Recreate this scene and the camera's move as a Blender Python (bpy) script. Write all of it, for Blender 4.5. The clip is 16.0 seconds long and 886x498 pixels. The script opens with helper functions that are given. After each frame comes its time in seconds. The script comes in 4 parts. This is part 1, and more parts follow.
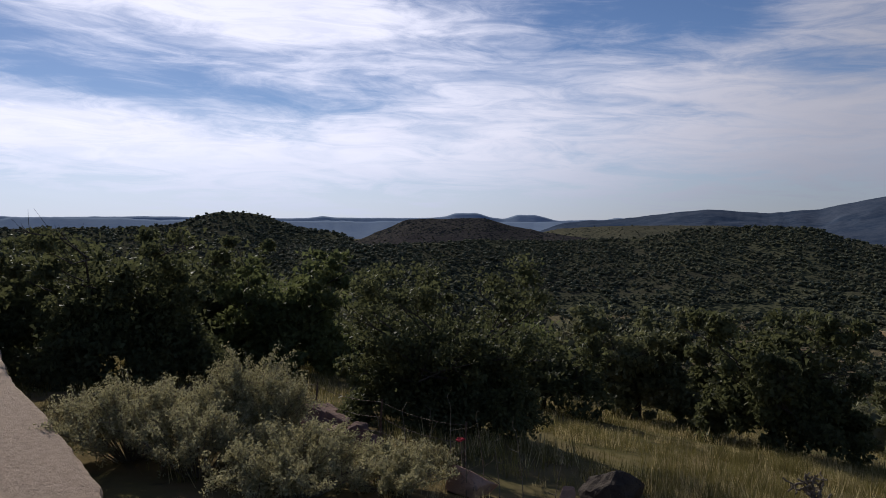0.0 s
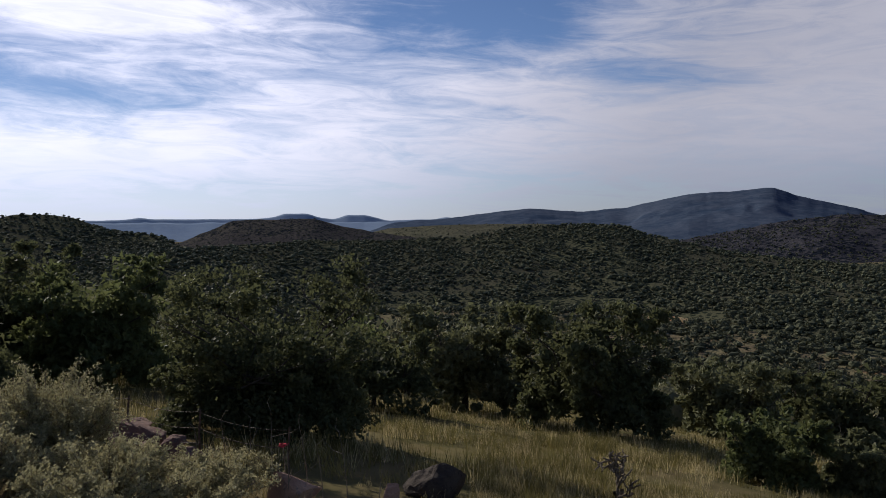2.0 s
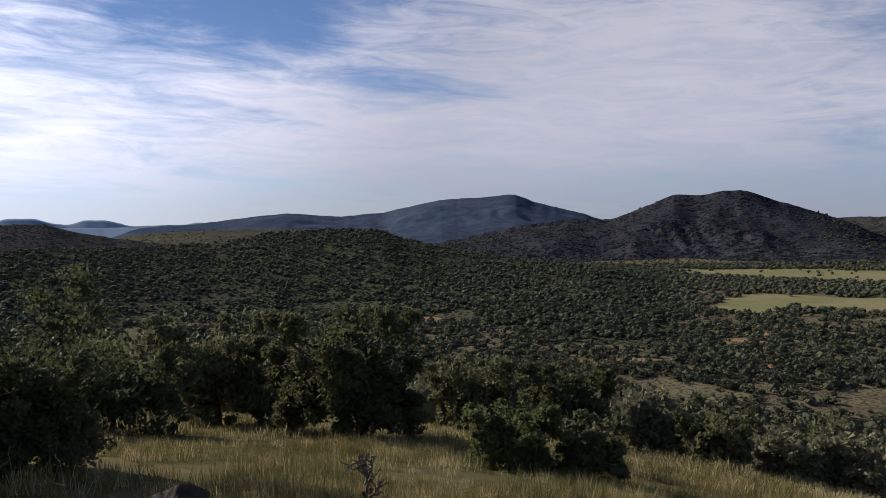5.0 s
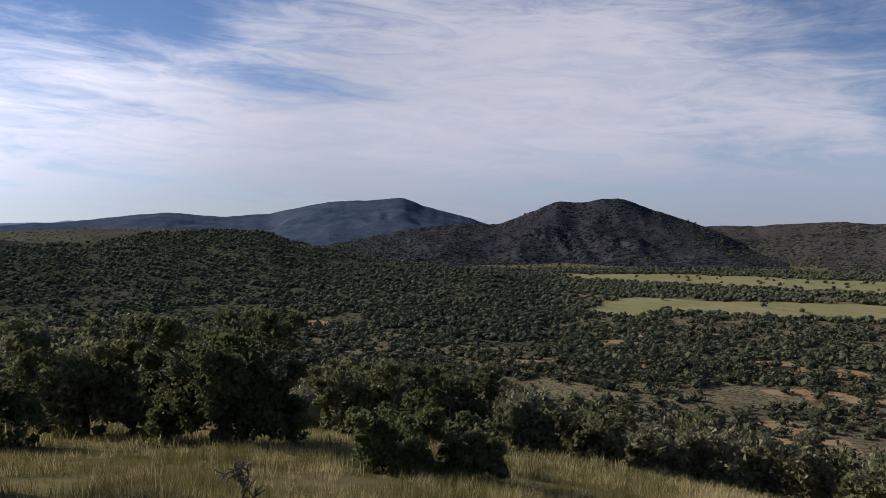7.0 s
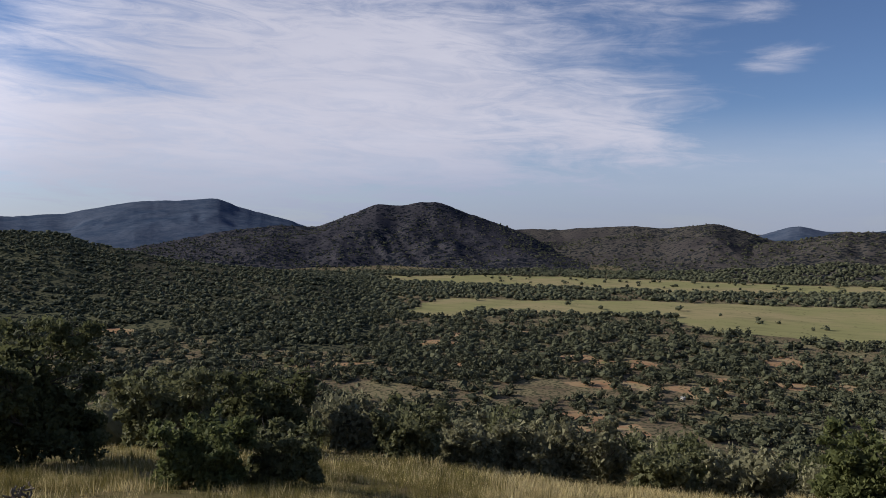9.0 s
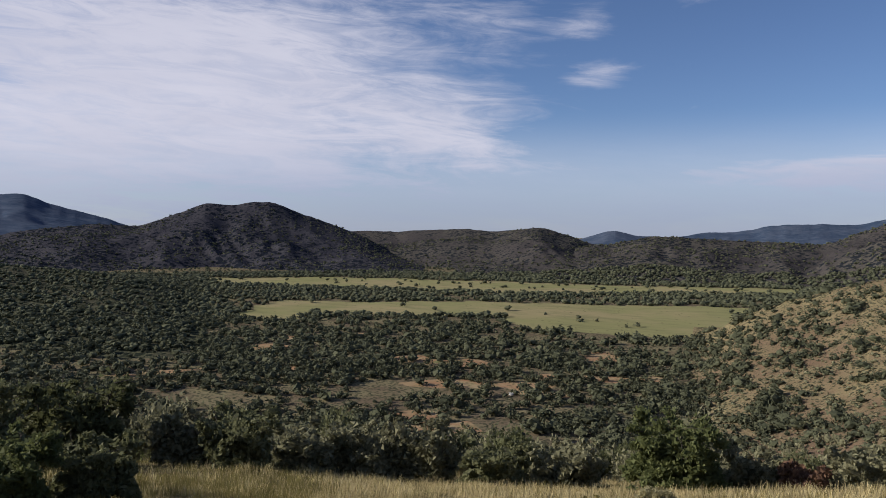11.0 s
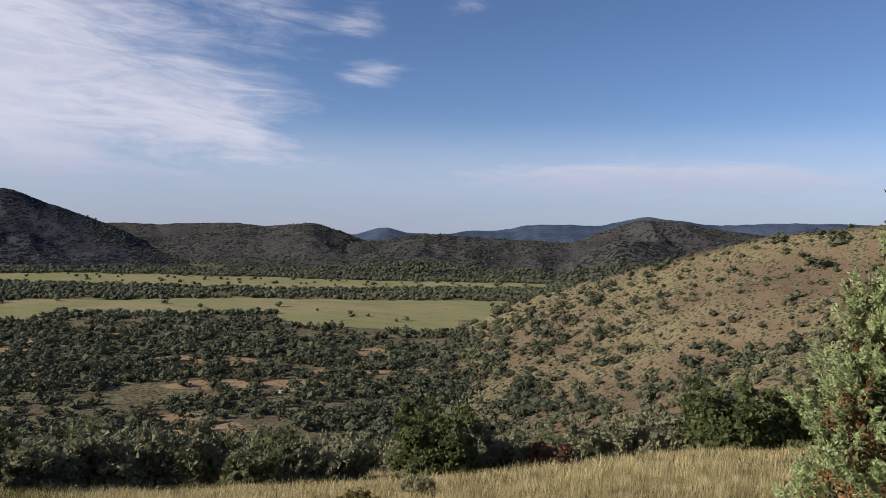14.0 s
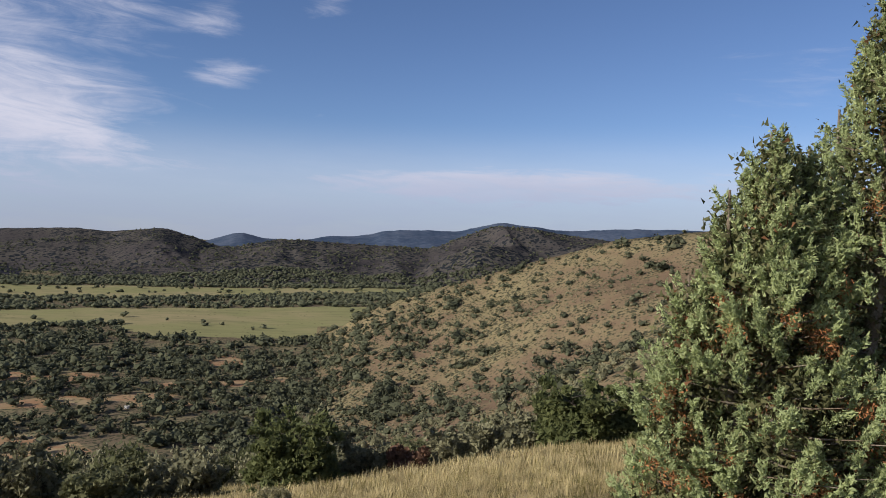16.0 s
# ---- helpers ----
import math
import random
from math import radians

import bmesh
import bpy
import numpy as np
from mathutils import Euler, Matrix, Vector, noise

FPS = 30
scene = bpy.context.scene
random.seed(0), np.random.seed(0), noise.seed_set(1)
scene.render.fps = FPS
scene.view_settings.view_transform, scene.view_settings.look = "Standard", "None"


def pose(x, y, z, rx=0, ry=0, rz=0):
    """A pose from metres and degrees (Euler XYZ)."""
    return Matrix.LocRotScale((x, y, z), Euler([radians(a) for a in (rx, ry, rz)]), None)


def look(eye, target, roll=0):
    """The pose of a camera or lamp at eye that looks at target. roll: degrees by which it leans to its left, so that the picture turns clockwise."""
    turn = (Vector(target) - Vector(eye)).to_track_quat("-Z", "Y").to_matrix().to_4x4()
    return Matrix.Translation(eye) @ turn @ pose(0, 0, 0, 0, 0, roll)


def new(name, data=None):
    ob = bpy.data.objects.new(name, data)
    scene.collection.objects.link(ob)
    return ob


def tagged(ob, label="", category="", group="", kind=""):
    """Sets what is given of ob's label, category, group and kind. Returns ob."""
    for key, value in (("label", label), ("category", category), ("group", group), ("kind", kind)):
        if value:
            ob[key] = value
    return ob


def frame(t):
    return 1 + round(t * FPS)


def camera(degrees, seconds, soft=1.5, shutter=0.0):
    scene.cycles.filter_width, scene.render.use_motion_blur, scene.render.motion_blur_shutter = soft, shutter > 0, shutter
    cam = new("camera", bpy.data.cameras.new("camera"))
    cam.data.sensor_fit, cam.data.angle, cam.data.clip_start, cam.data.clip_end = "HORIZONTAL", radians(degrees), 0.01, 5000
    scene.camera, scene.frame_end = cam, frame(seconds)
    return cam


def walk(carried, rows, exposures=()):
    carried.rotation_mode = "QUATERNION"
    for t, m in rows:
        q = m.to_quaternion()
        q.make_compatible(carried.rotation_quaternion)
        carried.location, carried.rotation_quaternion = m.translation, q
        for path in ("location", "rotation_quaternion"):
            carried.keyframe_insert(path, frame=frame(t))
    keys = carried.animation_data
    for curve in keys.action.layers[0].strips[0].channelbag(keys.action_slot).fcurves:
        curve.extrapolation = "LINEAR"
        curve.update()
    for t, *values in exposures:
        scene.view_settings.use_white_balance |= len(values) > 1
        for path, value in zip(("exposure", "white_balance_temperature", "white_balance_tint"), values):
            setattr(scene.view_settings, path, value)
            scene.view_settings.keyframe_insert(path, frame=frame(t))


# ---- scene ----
cam = camera(61.4, 16.0, soft=0.9)
EYE, TILT, LEAN, ARM = 1.6, -1.9, 0.6, 0.4
# seconds, yaw, pitch, roll: the camera is held at arm's length and swept round
EXPOSURES = [(0.0, -0.36), (2.0, -0.24), (4.2, -0.04), (8.0, 0.10), (12.0, 0.25), (16.0, 0.30)]
ROWS = [
    (0.0, 0.00, 0.00, -0.00),
    (0.5, -2.42, -0.25, 0.65),
    (1.0, -4.92, -0.06, 0.77),
    (1.5, -9.35, -0.34, 1.09),
    (2.0, -12.94, -0.11, 1.03),
    (2.5, -15.95, -0.07, 0.93),
    (3.0, -20.04, -0.59, 1.28),
    (3.5, -21.29, 0.02, 1.44),
    (4.0, -25.33, 0.04, 1.88),
    (6.5, -36.75, -0.19, 1.10),
    (7.0, -39.83, -0.18, 1.16),
    (7.5, -43.30, -0.11, 0.94),
    (8.0, -46.83, -0.27, 0.94),
    (8.5, -50.36, -0.47, 0.82),
    (9.0, -53.61, -0.28, 1.22),
    (9.5, -56.86, -0.22, 1.14),
    (12.0, -71.60, -0.22, 1.03),
    (12.5, -74.34, -0.14, 1.11),
    (13.0, -77.85, -0.61, 0.93),
    (13.5, -80.27, -0.64, 0.71),
    (14.0, -83.49, -0.87, 0.09),
    (14.5, -86.33, -0.87, -0.03),
    (15.0, -88.99, -0.90, 0.15),
    (15.5, -91.99, -1.01, -0.05),
    (16.0, -94.21, -0.48, 0.19),
]
walk(cam, [(t, pose(0, 0, EYE, TILT, LEAN) @ pose(-ARM * math.sin(radians(yaw)), ARM * (math.cos(radians(yaw)) - 1), 0, 90 + pitch, roll, yaw))
           for t, yaw, pitch, roll in ROWS], EXPOSURES)

# ---- sky and sun ----
SUN_AZ, SUN_EL = -25.0, 24.5      # degrees from +y towards +x, and above the horizon


def nd(tree, kind, **values):
    n = tree.nodes.new(kind)
    for k, val in values.items():
        setattr(n, k, val)
    return n


class Net:
    """Short writing for shader nodes."""

    def __init__(self, tree):
        self.t = tree

    def put(self, sock, val):
        if isinstance(val, bpy.types.NodeSocket):
            self.t.links.new(val, sock)
        else:
            sock.default_value = val

    def math(self, op, a, b=0.0, c=0.0, clamp=False):
        n = self.t.nodes.new("ShaderNodeMath")
        n.operation, n.use_clamp = op, clamp
        for s, val in zip(n.inputs, (a, b, c)):
            self.put(s, val)
        return n.outputs[0]

    def noise(self, vec, scale, detail=4.0, rough=0.55, distort=0.0):
        n = self.t.nodes.new("ShaderNodeTexNoise")
        self.put(n.inputs["Vector"], vec)
        for k, val in (("Scale", scale), ("Detail", detail), ("Roughness", rough), ("Distortion", distort)):
            n.inputs[k].default_value = val
        return n.outputs["Fac"]

    def voronoi(self, vec, scale, rand=1.0, out="Distance"):
        n = self.t.nodes.new("ShaderNodeTexVoronoi")
        self.put(n.inputs["Vector"], vec)
        n.inputs["Scale"].default_value, n.inputs["Randomness"].default_value = scale, rand
        return n.outputs[out]

    def step(self, val, lo, hi, a=0.0, b=1.0):
        n = self.t.nodes.new("ShaderNodeMapRange")
        n.interpolation_type = "SMOOTHSTEP"
        for s, q in zip(n.inputs, (val, lo, hi, a, b)):
            self.put(s, q)
        return n.outputs[0]

    def mix(self, fac, a, b):
        n = self.t.nodes.new("ShaderNodeMix")
        n.data_type = "RGBA"
        self.put(n.inputs[0], fac)
        self.put(n.inputs[6], (*a, 1) if isinstance(a, tuple) else a)
        self.put(n.inputs[7], (*b, 1) if isinstance(b, tuple) else b)
        return n.outputs[2]

    def scaled(self, vec, s):
        n = self.t.nodes.new("ShaderNodeVectorMath")
        n.operation = "MULTIPLY"
        self.put(n.inputs[0], vec)
        n.inputs[1].default_value = s
        return n.outputs[0]

    def bump(self, height, strength, dist):
        n = self.t.nodes.new("ShaderNodeBump")
        n.inputs["Strength"].default_value, n.inputs["Distance"].default_value = strength, dist
        self.put(n.inputs["Height"], height)
        return n.outputs["Normal"]


def make_sky():
    world = bpy.data.worlds.new("sky")
    scene.world = world
    world.use_nodes = True
    tree = world.node_tree
    tree.nodes.clear()
    k = Net(tree)
    sky = nd(tree, "ShaderNodeTexSky", sky_type="NISHITA", sun_disc=False)
    sky.sun_elevation, sky.sun_rotation = radians(SUN_EL), radians(SUN_AZ)
    sky.altitude, sky.air_density, sky.dust_density, sky.ozone_density = 1800, 1.0, 0.3, 2.0
    co = nd(tree, "ShaderNodeTexCoord").outputs["Generated"]
    sep = nd(tree, "ShaderNodeSeparateXYZ")
    tree.links.new(co, sep.inputs[0])
    x, y, z = sep.outputs
    up = k.math("MAXIMUM", z, 0.0)
    flat = k.math("ADD", up, 0.10)
    cx, cy = k.math("DIVIDE", x, flat), k.math("DIVIDE", y, flat)
    com = nd(tree, "ShaderNodeCombineXYZ")
    k.put(com.inputs[0], cx), k.put(com.inputs[1], cy)
    plane = com.outputs[0]
    az = k.math("MULTIPLY", k.math("ARCTAN2", x, y), 180 / math.pi)
    el = k.math("MULTIPLY", k.math("ARCSINE", z), 180 / math.pi)

    def lobe(a, e, wa, we, lean=0.0):
        """A soft oval share of cloud round azimuth a and height e."""
        da = k.math("SUBTRACT", az, a)
        de = k.math("SUBTRACT", k.math("SUBTRACT", el, e), k.math("MULTIPLY", da, lean))
        q = k.math("ADD", k.math("POWER", k.math("DIVIDE", da, wa), 2.0), k.math("POWER", k.math("DIVIDE", de, we), 2.0))
        return k.math("EXPONENT", k.math("MULTIPLY", q, -1.0))

    cover = k.step(az, 75.0, 20.0, 0.04, 0.26)
    for gain, *where in CLOUDS:
        cover = k.math("ADD", cover, k.math("MULTIPLY", lobe(*where), gain))
    # long streaks, soft billows and fine wisps
    big = k.noise(k.scaled(plane, (0.5, 0.9, 1)), 0.9, 5, 0.55, 0.6)
    dome = nd(tree, "ShaderNodeCombineXYZ")
    k.put(dome.inputs[0], k.math("MULTIPLY", az, 0.045))
    k.put(dome.inputs[1], k.math("MULTIPLY", k.math("ADD", el, k.math("MULTIPLY", az, 0.05)), 0.20))
    fine = k.noise(dome.outputs[0], 1.5, 10, 0.62, 0.9)
    wisp = k.noise(k.scaled(dome.outputs[0], (1.0, 1.3, 1)), 3.1, 10, 0.66, 1.2)
    n = k.math("ADD", k.math("MULTIPLY", big, 0.3), k.math("ADD", k.math("MULTIPLY", fine, 0.42), k.math("MULTIPLY", wisp, 0.28)))
    dens = k.math("ADD", cover, k.math("MULTIPLY", k.math("SUBTRACT", n, 0.5), 2.9))
    dens = k.step(dens, 0.05, 1.0)
    haze = k.math("MULTIPLY", k.step(el, 9.0, 0.5), k.math("MULTIPLY_ADD", n, 0.6, 0.45))
    dens = k.math("MAXIMUM", k.math("MULTIPLY", dens, k.step(wisp, 0.35, 0.6, 0.8, 0.96)), haze)
    # nearer the sun the cloud is brighter
    s = Vector((math.sin(radians(SUN_AZ)) * math.cos(radians(SUN_EL)), math.cos(radians(SUN_AZ)) * math.cos(radians(SUN_EL)), math.sin(radians(SUN_EL))))
    dot = nd(tree, "ShaderNodeVectorMath", operation="DOT_PRODUCT")
    tree.links.new(co, dot.inputs[0])
    dot.inputs[1].default_value = s
    glow = k.step(dot.outputs["Value"], 0.55, 1.0)
    tone = k.mix(k.noise(plane, 1.3, 6, 0.6), (0.55, 0.565, 0.70), (0.76, 0.755, 0.87))
    tone = k.mix(k.step(el, 7.0, 0.5), tone, k.mix(k.step(az, 20.0, 70.0), (0.56, 0.61, 0.77), (0.44, 0.51, 0.72)))
    one = nd(tree, "ShaderNodeBackground")
    tinted = k.scaled(sky.outputs[0], (0.92, 1.0, 1.24))
    k.put(one.inputs[0], tinted)
    one.inputs[1].default_value = SKY_STRENGTH
    two = nd(tree, "ShaderNodeBackground")
    k.put(two.inputs[0], tone)
    k.put(two.inputs[1], k.math("MULTIPLY", k.math("MULTIPLY_ADD", glow, CLOUD_GLOW, CLOUD_STRENGTH), k.step(el, -1.0, 7.0, 0.78, 1.0)))
    mixed = nd(tree, "ShaderNodeMixShader")
    k.put(mixed.inputs[0], dens)
    tree.links.new(one.outputs[0], mixed.inputs[1])
    tree.links.new(two.outputs[0], mixed.inputs[2])
    out = nd(tree, "ShaderNodeOutputWorld")
    tree.links.new(mixed.outputs[0], out.inputs[0])


SKY_STRENGTH, CLOUD_STRENGTH, CLOUD_GLOW = 0.068, 0.81, 1.05
# share, azimuth, height, half width, half height, lean
CLOUDS = [
    (0.62, 5, 5.0, 42, 6.5, 0.0), (1.1, -15, 16.4, 13, 2.6, -0.10), (0.6, -24, 6.2, 15, 1.6, -0.13), (-0.42, -20, 9.9, 16, 1.3, -0.10),
    (-0.12, 14, 15.5, 18, 1.8, 0.0), (-0.3, 18, 14.8, 6, 2.2, 0.0), (-0.38, 29, 9.8, 7, 1.5, -0.06), (1.0, 47, 9.5, 20, 11, 0.0), (0.3, 66, 7.5, 6, 4, 0.0),
    (-0.45, 92, 13, 18, 8, 0.0), (0.62, 78.0, 11.4, 3.0, 1.1, 0.12), (0.55, 77, 15.2, 2.4, 1.3, 0.2), (0.55, 85, 16.6, 2.6, 1.3, 0.2),
    (0.4, 84.5, 8.7, 1.2, 0.35, 0.2), (0.95, 99, 3.9, 22, 1.7, 0.0),
]
make_sky()
sun_data = bpy.data.lights.new("sun", "SUN")
sun_data.energy, sun_data.angle, sun_data.color = 4.7, radians(0.6), (1.0, 0.94, 0.85)
sun = new("sun", sun_data)
sun.matrix_world = look((0, 0, 0), (-math.sin(radians(SUN_AZ)) * math.cos(radians(SUN_EL)), -math.cos(radians(SUN_AZ)) * math.cos(radians(SUN_EL)), -math.sin(radians(SUN_EL))))

# ---- materials ----
def material(name, rough=0.9, spec=0.2):
    m = bpy.data.materials.new(name)
    m.use_nodes = True
    tree = m.node_tree
    p = tree.nodes["Principled BSDF"]
    p.inputs["Roughness"].default_value = rough
    p.inputs["Specular IOR Level"].default_value = spec
    return m, tree, p, Net(tree)


def spot(tree):
    return tree.nodes.new("ShaderNodeTexCoord").outputs["Object"]


def land_material(name, soil, grass, scrub, scrub_size, scrub_share, patch=0.006, bump=1.5):
    """Open hillside: soil and dry grass in patches, speckled with low scrub of a given size in metres."""
    m, tree, p, k = material(name, 0.95, 0.0)
    co = spot(tree)
    a = k.noise(co, patch, 6, 0.6)
    b = k.noise(co, patch * 9, 5, 0.6)
    c = k.noise(co, 1.1, 4, 0.65)
    col = k.mix(k.step(k.math("ADD", a, k.math("MULTIPLY", b, 0.5)), 0.58, 0.9), soil, grass)
    col = k.mix(k.math("MULTIPLY", k.step(c, 0.35, 0.75), 0.55), col, tuple(q * 0.55 for q in grass))
    flat = k.scaled(co, (1, 1, 0.3))
    dots = k.voronoi(flat, 1.0 / scrub_size)
    share = k.math("MULTIPLY", k.step(k.math("ADD", k.math("MULTIPLY", b, 0.6), k.math("MULTIPLY", a, 0.4)), 0.25, 0.7), scrub_share)
    col = k.mix(k.step(k.math("SUBTRACT", dots, share), 0.10, -0.04), col, scrub)
    # finer brush between the larger bushes
    fine = k.voronoi(flat, 2.6 / scrub_size)
    col = k.mix(k.math("MULTIPLY", k.step(fine, 0.42, 0.25), k.step(b, 0.35, 0.6, 0.15, 0.75)), col, tuple(q * 1.25 for q in scrub))
    k.put(p.inputs["Base Color"], col)
    k.put(p.inputs["Normal"], k.bump(k.math("ADD", b, k.math("MULTIPLY", c, 0.3)), 0.7, bump))
    return m


def leaf_material(name, dark, light, through_share=0.25, rough=0.65, dry=None, mottle=0.0, clumpy=0.5):
    m, tree, p, k = material(name, rough, 0.12)
    rnd = tree.nodes.new("ShaderNodeNewGeometry").outputs["Random Per Island"]
    own = tree.nodes.new("ShaderNodeObjectInfo").outputs["Random"]
    co = spot(tree)
    f = k.math("ADD", k.math("MULTIPLY", rnd, 1.1 - clumpy), k.math("MULTIPLY", k.step(k.noise(co, 1.6, 4, 0.65), 0.5 - 0.5 * (1.1 - clumpy), 0.5 + 0.5 * (1.1 - clumpy)), clumpy))
    f = k.math("ADD", f, k.math("MULTIPLY", own, 0.15), clamp=True)
    col = k.mix(f, dark, light)
    if dry:
        col = k.mix(k.math("MULTIPLY", k.step(rnd, 0.52, 0.58), k.step(k.noise(co, 3.5, 3), 0.575, 0.61)), col, dry)
    if mottle:
        # small shadowed hollows and sunlit tufts, half a metre across
        n2 = k.noise(co, mottle, 4, 0.7)
        col = k.mix(k.step(n2, 0.38, 0.62), tuple(q * 0.6 for q in dark), col)
        k.put(p.inputs["Normal"], k.bump(n2, 1.0, 0.5))
    k.put(p.inputs["Base Color"], col)
    tr = nd(tree, "ShaderNodeBsdfTranslucent")
    k.put(tr.inputs[0], col)
    mx = nd(tree, "ShaderNodeMixShader")
    mx.inputs[0].default_value = through_share
    tree.links.new(p.outputs[0], mx.inputs[1])
    tree.links.new(tr.outputs[0], mx.inputs[2])
    tree.links.new(mx.outputs[0], tree.nodes["Material Output"].inputs[0])
    return m


def stone_material(name, a, b, c, size, rough=0.9):
    m, tree, p, k = material(name, rough, 0.12)
    co = spot(tree)
    n1, n2 = k.noise(co, size, 6, 0.65), k.noise(co, size * 7, 5, 0.7)
    col = k.mix(k.step(n1, 0.35, 0.65), a, b)
    col = k.mix(k.step(n2, 0.52, 0.7), col, c)
    k.put(p.inputs["Base Color"], col)
    k.put(p.inputs["Normal"], k.bump(k.math("ADD", n1, k.math("MULTIPLY", n2, 0.5)), 0.8, 0.04))
    return m


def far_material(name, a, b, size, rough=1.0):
    """Woods and rock of ridges kilometres off, distance haze mixed into both colours."""
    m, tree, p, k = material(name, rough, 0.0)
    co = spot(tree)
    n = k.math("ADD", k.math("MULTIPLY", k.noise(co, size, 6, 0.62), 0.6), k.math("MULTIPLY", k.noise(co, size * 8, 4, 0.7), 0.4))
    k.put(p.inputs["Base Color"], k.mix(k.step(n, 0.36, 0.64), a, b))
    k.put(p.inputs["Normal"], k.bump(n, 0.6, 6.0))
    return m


HILL = land_material("near_hill_ground", (0.075, 0.07, 0.05), (0.115, 0.113, 0.066), (0.024, 0.029, 0.021), 4.0, 0.66)
TAN_HILL = land_material("tan_hill_ground", (0.165, 0.11, 0.074), (0.245, 0.2, 0.108), (0.062, 0.058, 0.036), 1.5, 0.55, 0.012)
# brown scrub ground, its tones shifted towards blue for haze
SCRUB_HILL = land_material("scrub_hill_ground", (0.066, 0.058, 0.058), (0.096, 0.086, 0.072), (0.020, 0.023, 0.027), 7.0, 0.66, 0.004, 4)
GRASS_HILL = land_material("grass_hill_ground", (0.105, 0.098, 0.07), (0.15, 0.14, 0.09), (0.036, 0.039, 0.033), 9.0, 0.4, 0.003, 4)
# rocky ground darkened for cloud shadow and tinted blue for haze
SHADED_MOUNTAIN = land_material("shaded_mountain_ground", (0.052, 0.05, 0.06), (0.07, 0.066, 0.072), (0.016, 0.019, 0.026), 7.5, 0.7, 0.005, 6)
# blue-grey because distance haze is painted into the ridge colours
HAZED_RIDGE = far_material("hazed_far_ridge", (0.038, 0.058, 0.096), (0.082, 0.1, 0.138), 0.006)
# the pale blue stands for haze over the farthest ridges
HAZE_BLUE = far_material("hazed_blue_ridge", (0.20, 0.26, 0.36), (0.23, 0.29, 0.38), 0.004)
def valley_material():
    """The ground sheet: grassy slope near by, scrub soil below, pale meadows and reddish clearings with ragged edges."""
    m, tree, p, k = material("hillside_and_valley_ground", 0.95, 0.0)
    co = spot(tree)

    def cover(name):
        return nd(tree, "ShaderNodeAttribute", attribute_name=name).outputs["Fac"]

    wide, mid, small, grain = k.noise(co, 0.012, 5, 0.6), k.noise(co, 0.07, 5, 0.62), k.noise(co, 0.45, 4, 0.65), k.noise(co, 2.4, 5, 0.7)
    streak = k.noise(k.scaled(co, (0.10, 0.03, 0.1)), 1.0, 5, 0.65)
    soil = k.mix(k.step(mid, 0.36, 0.62), (0.15, 0.112, 0.075), (0.20, 0.17, 0.098))
    soil = k.mix(k.step(small, 0.48, 0.68), soil, (0.075, 0.072, 0.044))
    tufts = k.voronoi(co, 0.55)
    soil = k.mix(k.step(tufts, 0.42, 0.28), soil, (0.055, 0.056, 0.034))
    field = k.mix(k.step(wide, 0.38, 0.6), (0.295, 0.245, 0.132), (0.24, 0.228, 0.105))
    field = k.mix(k.math("MULTIPLY", k.step(streak, 0.45, 0.68), 0.6), field, (0.165, 0.165, 0.08))
    field = k.mix(k.math("MULTIPLY", k.step(k.voronoi(co, 0.22), 0.24, 0.12), k.step(mid, 0.48, 0.6)), field, (0.09, 0.09, 0.045))
    earth = k.mix(k.step(streak, 0.40, 0.62), (0.30, 0.175, 0.10), (0.32, 0.24, 0.14))
    earth = k.mix(k.step(mid, 0.55, 0.7), earth, (0.16, 0.165, 0.075))
    earth = k.mix(k.step(k.voronoi(co, 0.38), 0.30, 0.16), earth, (0.10, 0.09, 0.05))
    slope = k.mix(k.step(mid, 0.38, 0.62), (0.15, 0.112, 0.062), (0.19, 0.16, 0.074))
    slope = k.mix(k.step(small, 0.42, 0.66), slope, (0.105, 0.095, 0.042))
    slope = k.mix(k.step(grain, 0.55, 0.72), slope, (0.085, 0.068, 0.04))
    ragged = k.math("MULTIPLY_ADD", k.math("ADD", small, mid), 0.45, -0.45)
    col = k.mix(k.step(k.math("ADD", cover("clearing"), ragged), 0.42, 0.58), soil, earth)
    col = k.mix(k.step(k.math("ADD", cover("meadow"), ragged), 0.42, 0.58), col, field)
    col = k.mix(k.step(k.math("ADD", cover("near_slope"), ragged), 0.42, 0.58), col, slope)
    k.put(p.inputs["Base Color"], col)
    k.put(p.inputs["Normal"], k.bump(k.math("ADD", k.math("MULTIPLY", small, 0.5), k.math("MULTIPLY", grain, 0.12)), 0.6, 0.4))
    return m


GROUND = valley_material()

OAK_LEAF = leaf_material("oak_leaf", (0.054, 0.06, 0.03), (0.135, 0.14, 0.062), 0.42)
BRIGHT_LEAF = leaf_material("bright_leaf", (0.07, 0.084, 0.034), (0.17, 0.185, 0.072), 0.42)
PALE_LEAF = leaf_material("pale_leaf", (0.08, 0.086, 0.042), (0.2, 0.2, 0.1), 0.36)
SCRUB_LEAF = leaf_material("scrub_leaf", (0.095, 0.095, 0.054), (0.27, 0.255, 0.15), 0.28, 0.8)
WOODS_LEAF = leaf_material("woods_leaf", (0.038, 0.043, 0.027), (0.12, 0.124, 0.072), 0.12, 0.9, clumpy=0.35)
# juniper leaf darkened to stand for shade inside the crown, with dry rusty sprigs
SHADED_INNER_LEAF = leaf_material("shaded_inner_leaf", (0.05, 0.058, 0.026), (0.15, 0.145, 0.065), 0.25, 0.8, dry=(0.16, 0.075, 0.035))
